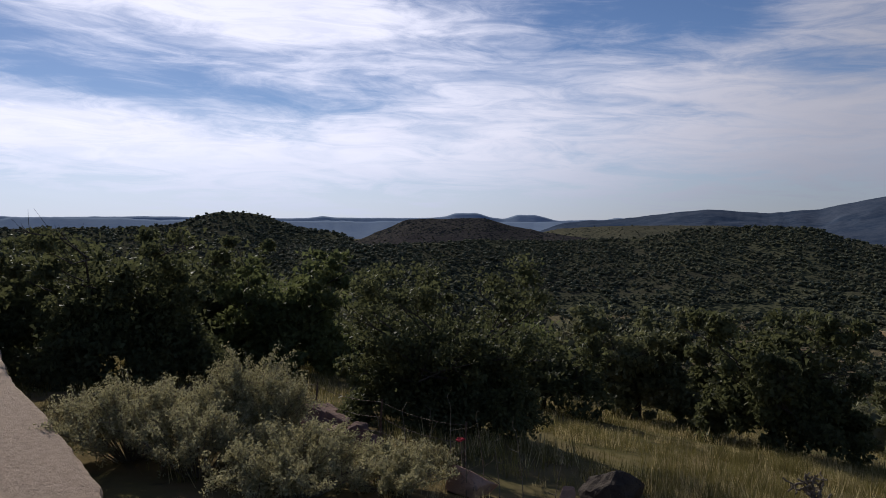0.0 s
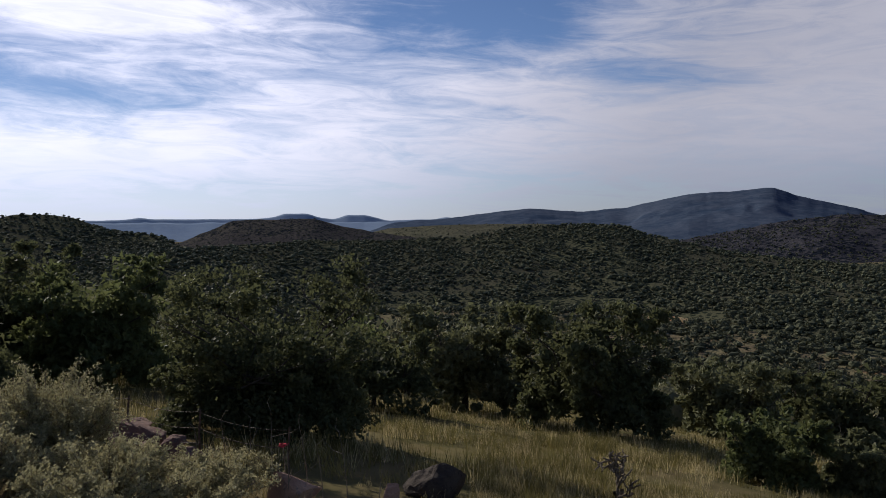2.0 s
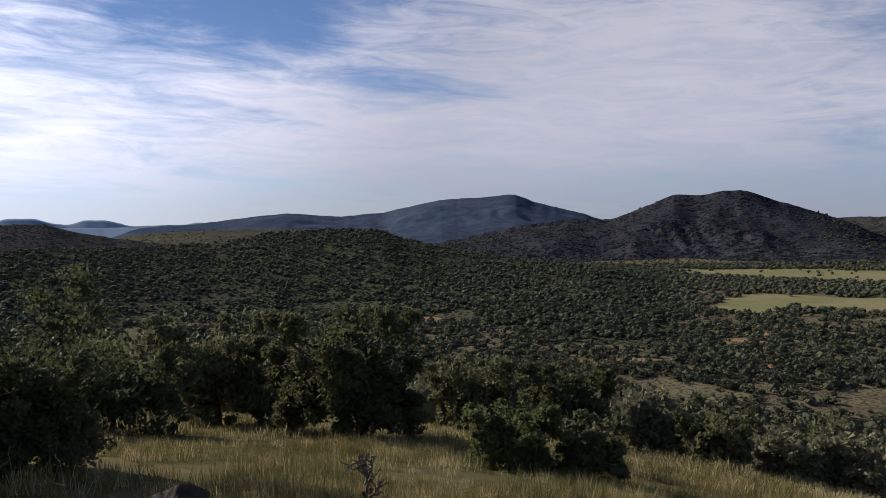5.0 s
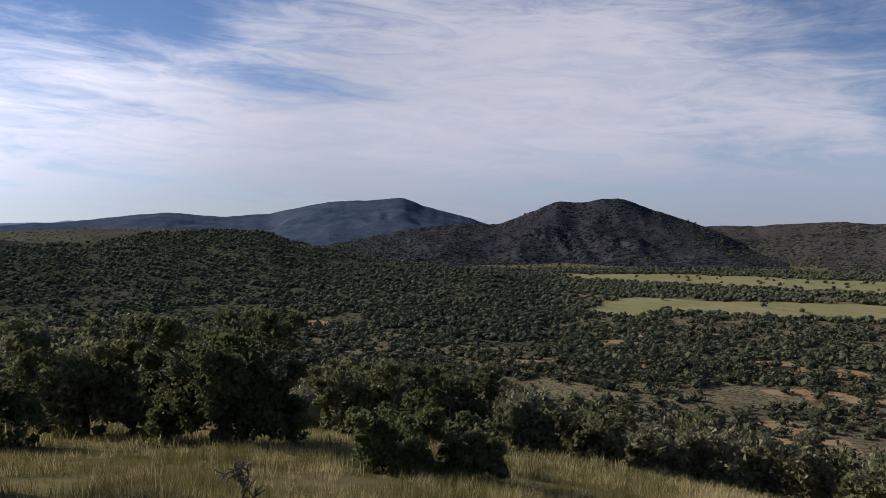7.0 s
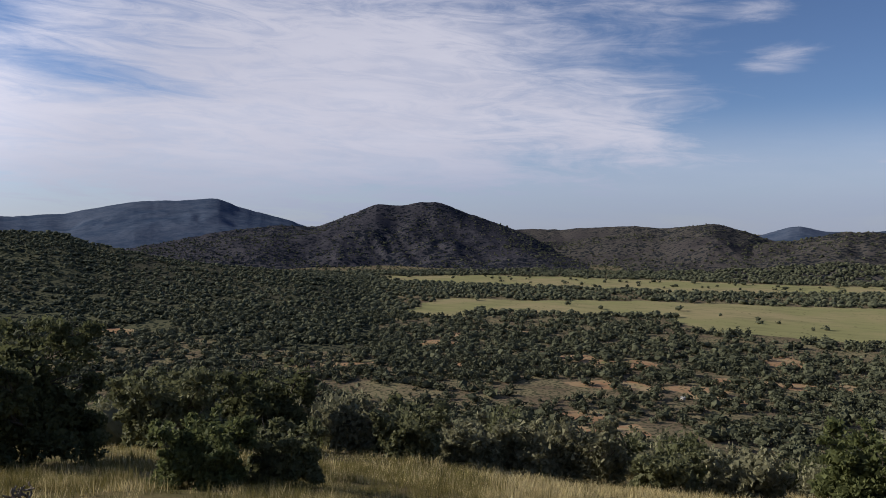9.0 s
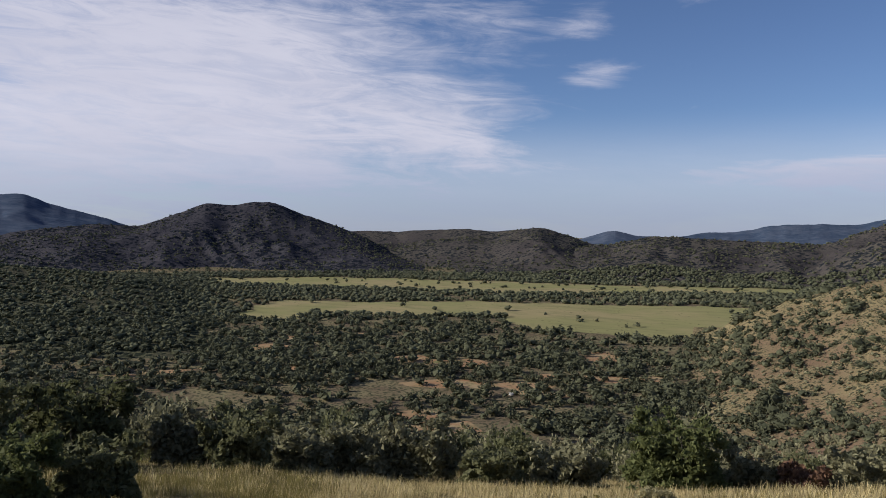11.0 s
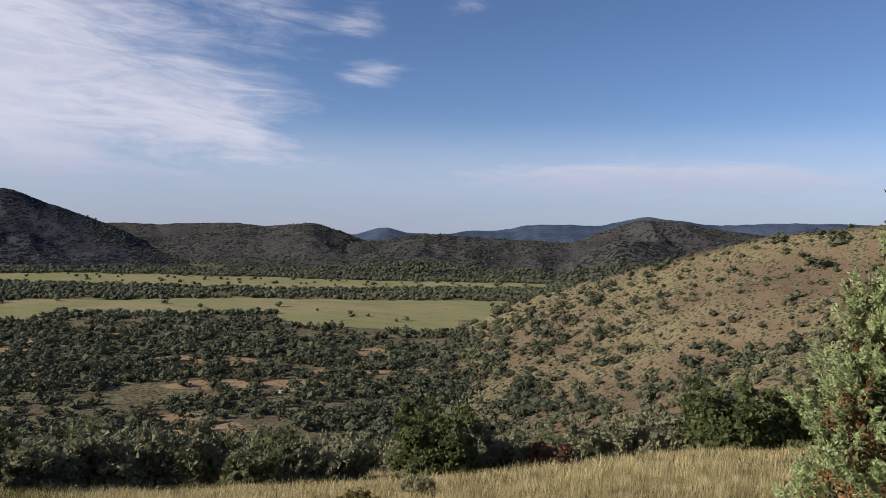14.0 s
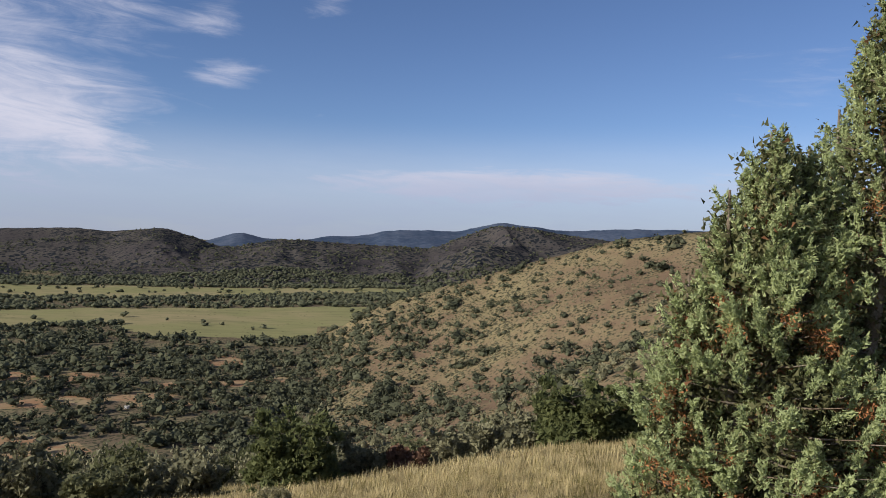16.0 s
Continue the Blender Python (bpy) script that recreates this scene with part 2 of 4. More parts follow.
JUNIPER_LEAF = leaf_material("juniper_leaf", (0.15, 0.19, 0.08), (0.47, 0.52, 0.25), 0.38, 0.7)
RUST_LEAF = leaf_material("dead_juniper_sprig", (0.20, 0.09, 0.04), (0.45, 0.20, 0.085), 0.25, 0.8)
SAGE_LEAF = leaf_material("sage_leaf", (0.19, 0.175, 0.09), (0.46, 0.415, 0.235), 0.42, 0.8)
RED_LEAF = leaf_material("rusty_leaf", (0.085, 0.05, 0.034), (0.19, 0.11, 0.07), 0.2, 0.8)
STRAW = leaf_material("straw", (0.24, 0.185, 0.095), (0.66, 0.54, 0.28), 0.35, 0.7, clumpy=0.8)
GREEN_STRAW = leaf_material("green_straw", (0.085, 0.075, 0.023), (0.25, 0.21, 0.072), 0.26, 0.7, clumpy=0.8)
BARK = stone_material("bark", (0.05, 0.042, 0.035), (0.10, 0.085, 0.07), (0.035, 0.03, 0.026), 3.0)
TWIG = stone_material("twig", (0.16, 0.12, 0.08), (0.26, 0.22, 0.17), (0.10, 0.08, 0.06), 6.0)
RED_ROCK = stone_material("red_rock", (0.15, 0.085, 0.07), (0.24, 0.14, 0.11), (0.10, 0.08, 0.075), 2.5)
PINK_ROCK = stone_material("pink_rock", (0.34, 0.20, 0.14), (0.44, 0.28, 0.20), (0.22, 0.16, 0.13), 3.0)
DARK_ROCK = stone_material("dark_rock", (0.05, 0.038, 0.031), (0.085, 0.066, 0.052), (0.03, 0.024, 0.021), 5.0)
CONCRETE = stone_material("concrete", (0.42, 0.31, 0.235), (0.34, 0.25, 0.185), (0.15, 0.105, 0.078), 14.0)
RUSTY = stone_material("rusty_steel", (0.10, 0.07, 0.05), (0.16, 0.11, 0.08), (0.07, 0.05, 0.04), 20.0, 0.7)
RED = stone_material("red_petals", (0.55, 0.04, 0.06), (0.65, 0.07, 0.09), (0.40, 0.02, 0.04), 30.0)
WHITE_METAL = stone_material("white_painted_metal", (0.5, 0.48, 0.43), (0.55, 0.53, 0.49), (0.4, 0.36, 0.3), 2.0, 0.6)

# ---- the land ----
def fbm(x, y, scale, octaves=5, seed=0):
    """Smooth value noise on a grid, vectorised; about -1 to 1."""
    out, amp, tot = 0.0, 1.0, 0.0
    rng = np.random.RandomState(seed + 11)
    x, y = np.asarray(x, float) / scale, np.asarray(y, float) / scale
    for _ in range(octaves):
        table = rng.rand(64, 64) * 2 - 1
        ix, iy = np.floor(x).astype(int), np.floor(y).astype(int)
        fx, fy = x - ix, y - iy
        fx, fy = fx * fx * (3 - 2 * fx), fy * fy * (3 - 2 * fy)
        g = lambda a, b: table[(ix + a) % 64, (iy + b) % 64]
        out = out + amp * ((g(0, 0) * (1 - fx) + g(1, 0) * fx) * (1 - fy) + (g(0, 1) * (1 - fx) + g(1, 1) * fx) * fy)
        tot += amp
        amp *= 0.5
        x, y = x * 2.03 + 17.3, y * 2.03 + 5.1
    return out / tot * 1.6


def smooth_max(a, b, k):
    h = np.clip(0.5 + 0.5 * (a - b) / k, 0, 1)
    return b * (1 - h) + a * h + k * h * (1 - h)


def soft(u, k):
    """u where it is positive, rounded off over k metres."""
    return 0.5 * (u + np.sqrt(u * u + k * k)) - 0.5 * k


VALLEY = -61.5


def ground_z(x, y):
    x, y = np.asarray(x, float), np.asarray(y, float)
    u = x * math.sin(radians(70)) + y * math.cos(radians(70))
    w = -x * math.sin(radians(40)) + y * math.cos(radians(40))
    r = np.hypot(x, y)
    # the shoulder is gentler towards the wooded side than below the grassy edge
    az = np.degrees(np.arctan2(x, y))
    turn = np.clip((az - 25) / 45, 0, 1)
    fall = 0.28 + 0.035 * turn * turn * (3 - 2 * turn) - 0.03 * np.clip((az - 78) / 25, 0, 1) * np.clip((60 - r) / 30, 0, 1) + 0.04 * np.clip((r - 40) / 60, 0, 1) * (1 - turn)
    slope = -fall * (soft(u - 0.5, 2.5) + 0.225) - 0.105 * (soft(w - 2, 3) + 0.697)
    slope = slope + fbm(x, y, 14, 4, 1) * 0.2 * np.clip((r - 4) / 20, 0, 1) + fbm(x, y, 90, 4, 2) * 5 * np.clip((r - 40) / 120, 0, 1)
    floor = VALLEY + fbm(x, y, 160, 4, 3) * 1.2 * np.clip((r - 60) / 200, 0, 1)
    return smooth_max(slope, floor, 14.0)


class Rise:
    """A hill or ridge: its crest runs through knots of azimuth, height angle and distance, and it falls away to foot and back."""

    def __init__(self, knots, front, back, power=1.25, rough=0.10, seed=0, scale=180.0, jag=0.06, ends=6.0):
        self.ends = ends
        self.k = np.array(knots, float)
        self.front, self.back, self.power, self.rough, self.seed, self.scale, self.jag = front, back, power, rough, seed, scale, jag

    def crest(self, az):
        k = self.k
        el = np.interp(az, k[:, 0], k[:, 1])
        # rounds the corners between knots
        el = 0.5 * el + 0.25 * (np.interp(az - 0.35, k[:, 0], k[:, 1]) + np.interp(az + 0.35, k[:, 0], k[:, 1]))
        dist = np.interp(az, k[:, 0], k[:, 2])
        el = el + self.jag * fbm(az, az * 0 + self.seed, 1.1, 5, self.seed)
        return 1.6 + dist * np.tan(np.radians(el)), dist

    def z(self, x, y):
        az, r = np.degrees(np.arctan2(x, y)), np.hypot(x, y)
        top, dist = self.crest(az)
        base = ground_z(x, y)
        rise = top - base
        u = np.where(r < dist, (r - dist + self.front) / self.front, (dist + self.back - r) / self.back)
        u = np.clip(u, -0.02, 1)
        s = np.sign(u) * np.abs(u) ** self.power
        gully = fbm(x, y, self.scale, 5, self.seed + 5)
        # spurs and gullies run down the slope
        ridge = np.abs(fbm(np.radians(az) * dist + 60 * gully, r * 0.35, self.scale * 0.5, 4, self.seed + 9))
        s = s + self.rough * (gully * 0.9 - ridge * 0.7 + 0.25) * np.clip(u, 0, 1) * (1 - np.clip(u, 0, 1)) * 3.0
        s = np.minimum(s, 1.0)
        k = self.k
        fade = np.clip((az - k[0, 0]) / self.ends, 0, 1) * np.clip((k[-1, 0] - az) / self.ends, 0, 1)
        fade = fade * fade * (3 - 2 * fade)
        return np.where((fade <= 0) | (u <= 0), base - 3, base + rise * s * fade - 1.5 * (1 - np.clip(u * 20, 0, 1)) - 2.5 * (1 - np.clip(fade * 8, 0, 1)))

    def mesh(self, name, mat, step=0.16, rings=40):
        az = np.arange(self.k[0, 0], self.k[-1, 0] + step, step)
        v = np.concatenate([np.linspace(-0.02, 1, rings), np.linspace(1, 0, 6)[1:]])
        _, dist = self.crest(az)
        r = np.concatenate([dist[None] - self.front * (1 - v[:rings, None]), dist[None] + self.back * (1 - v[rings:, None])])
        x, y = r * np.sin(np.radians(az))[None], r * np.cos(np.radians(az))[None]
        return sheet(name, x, y, self.z(x, y), mat)


def mesh_from(name, verts, faces, mat, smooth=True):
    me = bpy.data.meshes.new(name)
    verts, faces = np.asarray(verts, np.float32), np.asarray(faces, np.int32)
    n, c = faces.shape
    me.vertices.add(len(verts))
    me.vertices.foreach_set("co", verts.ravel())
    me.loops.add(n * c)
    me.loops.foreach_set("vertex_index", faces.ravel())
    me.polygons.add(n)
    me.polygons.foreach_set("loop_start", np.arange(0, n * c, c, dtype=np.int32))
    me.polygons.foreach_set("loop_total", np.full(n, c, np.int32))
    me.polygons.foreach_set("use_smooth", np.full(n, smooth, bool))
    me.update(calc_edges=True)
    me.materials.append(mat)
    return me


def grid_faces(rows, cols, wrap=False):
    i, j = np.meshgrid(np.arange(rows - 1), np.arange(cols if wrap else cols - 1), indexing="ij")
    j2 = (j + 1) % cols
    return np.stack([i * cols + j, i * cols + j2, (i + 1) * cols + j2, (i + 1) * cols + j], -1).reshape(-1, 4)


def sheet(name, x, y, z, mat):
    f = grid_faces(*x.shape)[:, ::-1]
    return new(name, mesh_from(name, np.stack([x, y, z], -1).reshape(-1, 3), f, mat))


def make_ground():
    az = np.concatenate([np.arange(-50, 140, 0.55), np.arange(140, 310, 2.0)])
    r = np.concatenate([[0.02], np.geomspace(0.6, 150, 110), np.geomspace(152, 1000, 200), np.geomspace(1010, 4900, 36)])
    a = np.radians(az)[None]
    x, y = r[:, None] * np.sin(a), r[:, None] * np.cos(a)
    f = grid_faces(*x.shape, wrap=True)[:, ::-1]
    ob = new("ground", mesh_from("ground", np.stack([x, y, ground_z(x, y)], -1).reshape(-1, 3), f, GROUND))
    # what grows where
    for name, share in (("meadow", in_meadow(x, y)), ("clearing", in_clearing(x, y)), ("near_slope", np.clip((85 - np.hypot(x, y)) / 25, 0, 1))):
        ob.data.attributes.new(name, "FLOAT", "POINT").data.foreach_set("value", share.ravel().astype(np.float32))
    return tagged(ob, "grassy hillside falling to a wide scrub valley with meadows", "ground", kind="structure")


def inside(x, y, poly):
    p = np.array(poly, float)
    c = np.zeros(np.shape(x), bool)
    for (x0, y0), (x1, y1) in zip(p, np.roll(p, -1, 0)):
        if y0 != y1:
            c ^= ((y0 > y) != (y1 > y)) & (x < (x1 - x0) * (y - y0) / (y1 - y0) + x0)
    return c


def wobble(x, y, s=25, a=9):
    return x + fbm(x, y, s, 3, 31) * a, y + fbm(x, y, s, 3, 32) * a


MEADOWS = [
    [(404, 300), (418, 345), (470, 365), (522, 376), (542, 311), (591, 236), (619, 115), (652, 1), (640, -60), (500, -40), (486, 32), (458, 50), (452, 84), (448, 134), (483, 168), (507, 185), (477, 225), (474, 271), (454, 306), (420, 296)],
    [(633, 530), (676, 612), (776, 485), (822, 287), (850, 86), (880, -40), (790, -20), (765, 85), (681, 237), (664, 362)],
]
# x, y, half width across the line of sight, half depth along it
CLEARINGS = [(318, 236, 9, 7), (346, 248, 8, 8), (314, 136, 15, 8), (318, 155, 8, 6), (273, 120, 20, 5), (284, 88, 14, 6), (315, 62, 16, 7), (322, 44, 10, 8), (308, 84, 9, 5),
             (212, 94, 12, 7), (224, 106, 6, 5), (367, 76, 11, 12), (374, 217, 8, 8), (275, 192, 6, 4), (319, 133, 14, 6), (274, 76, 14, 3),
             (215, 510, 30, 12), (248, 416, 30, 12), (169, 485, 12, 8), (240, 240, 22, 3), (164, 163, 8, 5), (112, 188, 7, 5)]


def in_meadow(x, y):
    x, y = wobble(x, y, 25, 5)
    return sum(inside(x, y, p) for p in MEADOWS).astype(float)


def in_clearing(x, y):
    x, y = wobble(x, y, 14, 4)
    out = np.zeros(np.shape(x))
    for cx, cy, across, deep in CLEARINGS:
        d = math.hypot(cx, cy)
        ux, uy = cx / d, cy / d
        u, w = (x - cx) * ux + (y - cy) * uy, (x - cx) * -uy + (y - cy) * ux
        out = np.maximum(out, 1.5 - ((w / across) ** 2 + (u / (deep * 1.3)) ** 2))
    return np.clip(out, 0, 1)


RISES = {
    "near_hill": Rise([(-16, -2.2, 620), (-8, -1.75, 680), (2.9, -1.3, 800), (9, -1.45, 850), (14.9, -1.16, 860), (17.5, -0.75, 860), (19.3, -0.5, 860), (24.8, -0.47, 860), (27, -0.75, 850), (28.1, -1.22, 840), (33.6, -2.57, 780), (42, -3.7, 700), (46, -4.3, 690), (50, -4.9, 690)], 330, 300, 1.1, 0.10, 1),
    "left_hill": Rise([(-46, 0.3, 900), (-31, 0.0, 900), (-24, -0.06, 900), (-20, 0.1, 980), (-17.6, 0.9, 1000), (-16.6, 1.09, 1000), (-14.6, 1.03, 1000), (-13, 0.65, 1000), (-11.3, -0.09, 980), (-8, -0.6, 950), (-5.8, -1.14, 900), (-2, -2.2, 850)], 430, 350, 1.1, 0.10, 2),
    "mesa": Rise([(-11, -1.6, 1700), (-6.2, -0.92, 1700), (-3.64, 0.0, 1700), (-2.7, 0.43, 1700), (3.2, 0.45, 1700), (5.0, -0.17, 1700), (9, -0.9, 1700), (14, -1.6, 1700), (18, -2.2, 1700)], 500, 400, 1.3, 0.08, 3),
    "grass_foothill": Rise([(3, -1.5, 2000), (7, -0.6, 2000), (10, -0.35, 2000), (15, -0.25, 2050), (20, -0.3, 2100), (26, -0.7, 2100), (32, -1.3, 2100)], 600, 400, 1.2, 0.12, 4),
    "long_ridge": Rise([(4, -0.5, 2900), (9.1, 0.02, 2900), (13.5, 0.25, 2800), (17.5, 0.74, 2700), (19.7, 0.87, 2700), (23.6, 0.54, 2700), (26.9, 0.78, 2700), (29, 1.25, 2650), (31.2, 1.62, 2600), (34, 1.75, 2600), (36.9, 1.95, 2600), (38.2, 1.35, 2600), (42.6, 0.17, 2600), (48, -0.9, 2600)], 1000, 700, 1.15, 0.2, 5, 420),
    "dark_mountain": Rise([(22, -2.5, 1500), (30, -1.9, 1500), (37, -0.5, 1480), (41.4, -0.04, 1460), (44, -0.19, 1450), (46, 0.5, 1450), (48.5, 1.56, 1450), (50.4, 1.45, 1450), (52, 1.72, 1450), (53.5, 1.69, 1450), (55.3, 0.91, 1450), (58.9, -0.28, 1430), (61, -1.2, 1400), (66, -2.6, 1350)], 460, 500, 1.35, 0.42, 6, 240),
    "scrub_range": Rise([(48, -1.2, 1750), (54, -0.8, 1750), (56, -0.7, 1750), (59.7, -0.37, 1750), (62.7, -0.4, 1720), (65.6, -0.2, 1650), (68.1, -0.12, 1600), (70.3, -0.36, 1550), (72, -0.1, 1500), (73.6, 0.03, 1480), (75.9, -0.6, 1480), (77.9, -1.3, 1480), (86, -2.2, 1480)], 480, 400, 1.3, 0.46, 7, 240),
    "eastern_range": Rise([(66, -2.2, 1350), (74, -1.8, 1350), (79, -1.1, 1350), (82.2, -0.5, 1350), (84, -0.58, 1350), (88, -0.8, 1350), (93.4, -0.94, 1350), (96, 0.2, 1350), (98.5, 0.98, 1350), (101, 0.85, 1350), (105, 0.2, 1350), (112, -0.4, 1350), (125, -0.5, 1350)], 450, 400, 1.3, 0.48, 8, 220),
    "far_range": Rise([(73, -1.0, 2500), (76.3, -0.5, 2500), (79.1, -0.14, 2500), (80.7, -0.5, 2500), (83.6, -0.55, 2600), (85.3, -0.2, 2700), (87.8, -0.18, 2700), (89.8, 0.34, 2700), (93, 0.45, 2700), (95.3, 0.39, 2700), (98.4, 1.2, 2700), (101, 0.95, 2700), (103.5, 0.72, 2800), (107.6, 1.0, 2800), (113, 1.0, 2800), (125, 0.9, 2800), (140, 0.8, 2800)], 700, 600, 1.2, 0.22, 9, 350),
    "tan_hill": Rise([(84, -7.6, 460), (86, -7.1, 450), (89.9, -5.3, 420), (95.8, -3.4, 390), (102, -1.5, 370), (107.7, 0.2, 350), (114.8, 1.15, 330), (125, 2.0, 320), (150, 2.0, 300), (175, 0, 300)], 240, 70, 0.95, 0.16, 10, 120, ends=4.0),
    "hazed_blue_ridge": Rise([(-50, 0.8, 3900), (-31, 0.72, 3900), (-28, 0.74, 3900), (-24, 0.68, 3900), (-20, 0.5, 3900), (-14, 0.4, 3900), (-8, 0.3, 3900), (0, 0.28, 3900), (6, 0.1, 3900), (14, 0.0, 3900)], 500, 300, 1.0, 0.05, 11, 400, 0.07),
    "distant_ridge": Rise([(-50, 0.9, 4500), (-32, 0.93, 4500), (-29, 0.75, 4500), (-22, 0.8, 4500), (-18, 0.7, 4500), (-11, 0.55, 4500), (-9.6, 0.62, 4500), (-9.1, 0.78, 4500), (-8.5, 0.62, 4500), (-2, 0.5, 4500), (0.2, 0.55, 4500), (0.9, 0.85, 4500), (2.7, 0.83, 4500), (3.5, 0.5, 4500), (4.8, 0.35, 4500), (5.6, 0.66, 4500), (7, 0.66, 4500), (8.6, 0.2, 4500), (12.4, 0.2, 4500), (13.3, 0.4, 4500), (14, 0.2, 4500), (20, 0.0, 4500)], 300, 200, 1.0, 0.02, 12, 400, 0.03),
}
LOOKS = {
    "near_hill": (HILL, "rounded hill thickly dotted with dark green scrub trees", "hill"),
    "left_hill": (HILL, "dark wooded hill with a small rocky summit knob", "hill"),
    "mesa": (SCRUB_HILL, "low flat-topped mesa with grassy flanks", "mesa"),
    "grass_foothill": (GRASS_HILL, "pale grassy foothills below a long ridge", "hill"),
    "long_ridge": (HAZED_RIDGE, "long mountain ridge with a broad summit, blue-grey haze in its colour", "mountain"),
    "dark_mountain": (SHADED_MOUNTAIN, "twin-peaked rocky mountain above the valley, cloud shade put into its colour", "mountain"),
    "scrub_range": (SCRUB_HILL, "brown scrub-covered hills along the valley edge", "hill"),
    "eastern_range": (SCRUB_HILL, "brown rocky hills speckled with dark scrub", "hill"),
    "far_range": (HAZED_RIDGE, "distant range with several peaks, blue-grey haze in its colour", "mountain"),
    "tan_hill": (TAN_HILL, "tan grassy hillside sprinkled with dark green bushes", "hill"),
    "hazed_blue_ridge": (HAZE_BLUE, "flat ridge far away with blue haze in its colour", "backdrop"),
    "distant_ridge": (HAZE_BLUE, "mesas on the horizon with pale blue haze in their colour", "backdrop"),
}


def height(x, y):
    """The top of the land at a place, hills included."""
    z = ground_z(x, y)
    for name in ("near_hill", "left_hill", "dark_mountain", "scrub_range", "eastern_range", "tan_hill", "mesa", "grass_foothill"):
        z = np.maximum(z, RISES[name].z(x, y))
    return z


make_ground()
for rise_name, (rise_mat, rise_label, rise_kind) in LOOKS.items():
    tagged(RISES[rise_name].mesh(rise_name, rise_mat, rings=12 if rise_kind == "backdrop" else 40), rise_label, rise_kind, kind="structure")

# ---- building blocks of plants and stones ----
rng = np.random.RandomState(5)


def part(name, me, parent, label=""):
    ob = new(name, me)
    ob.parent = parent
    if label:
        tagged(ob, label)
    return ob


def thing(name, x, y, label, category, group="", z=None):
    ob = new(name)
    ob.empty_display_size = 0.2
    ob.location = (x, y, float(height(x, y)) if z is None else z)
    return tagged(ob, label, category, group)


def ball(detail):
    bm = bmesh.new()
    bmesh.ops.create_icosphere(bm, subdivisions=detail, radius=1)
    v = np.array([q.co for q in bm.verts])
    f = np.array([[q.index for q in face.verts] for face in bm.faces])
    bm.free()
    return v, f


def lumpy(detail, amount, seed, squash=(1, 1, 1)):
    v, f = ball(detail)
    r = np.random.RandomState(seed)
    c = r.normal(size=(9, 3))
    c /= np.linalg.norm(c, axis=1)[:, None]
    bulge = np.max(np.exp(-4 * (1 - v @ c.T)), axis=1)
    v = v * (1 - amount + amount * 1.4 * bulge + amount * 0.5 * (r.rand(len(v)) - 0.5))[:, None]
    return v * np.array(squash), f


def leaf_cards(centres, size, r, upright=0.0, long=1.6, lean=None, blade=False):
    """Diamond leaves, one at each centre, turned at random (upright: how far they stand on end)."""
    n = len(centres)
    a = r.normal(size=(n, 3))
    a[:, 2] += upright * 2
    if lean is not None:
        a = a * 0.55 + lean
    a /= np.linalg.norm(a, axis=1)[:, None]
    b = np.cross(a, r.normal(size=(n, 3)))
    b /= np.linalg.norm(b, axis=1)[:, None] + 1e-9
    s = (size * (0.6 + 0.8 * r.rand(n)))[:, None]
    if blade:
        v = np.stack([centres - a * s * long * 0.5 + b * s * 0.5, centres - a * s * long * 0.5 - b * s * 0.5, centres + a * s * long * 0.5], 1).reshape(-1, 3)
        return v, np.arange(n * 3).reshape(-1, 3)
    v = np.stack([centres - a * s * long * 0.5, centres + b * s * 0.5, centres + a * s * long * 0.5, centres - b * s * 0.5], 1).reshape(-1, 3)
    return v, np.arange(n * 4).reshape(-1, 4)


def tube(points, radii, sides=6):
    """A tapered limb through points."""
    p = np.array(points, float)
    d = np.gradient(p, axis=0)
    d /= np.linalg.norm(d, axis=1)[:, None] + 1e-9
    ref = np.where(np.abs(d[:, 2:3]) > 0.9, np.array([[1.0, 0, 0]]), np.array([[0, 0, 1.0]]))
    s = np.cross(d, ref)
    s /= np.linalg.norm(s, axis=1)[:, None] + 1e-9
    t = np.cross(d, s)
    an = np.arange(sides) * 2 * math.pi / sides
    v = p[:, None] + np.array(radii)[:, None, None] * (np.cos(an)[None, :, None] * s[:, None] + np.sin(an)[None, :, None] * t[:, None])
    return v.reshape(-1, 3), grid_faces(len(p), sides, wrap=True)


def join(pieces):
    vs, fs, n = [], [], 0
    for v, f in pieces:
        vs.append(v)
        fs.append(np.asarray(f) + n)
        n += len(v)
    return np.concatenate(vs), np.concatenate(fs)


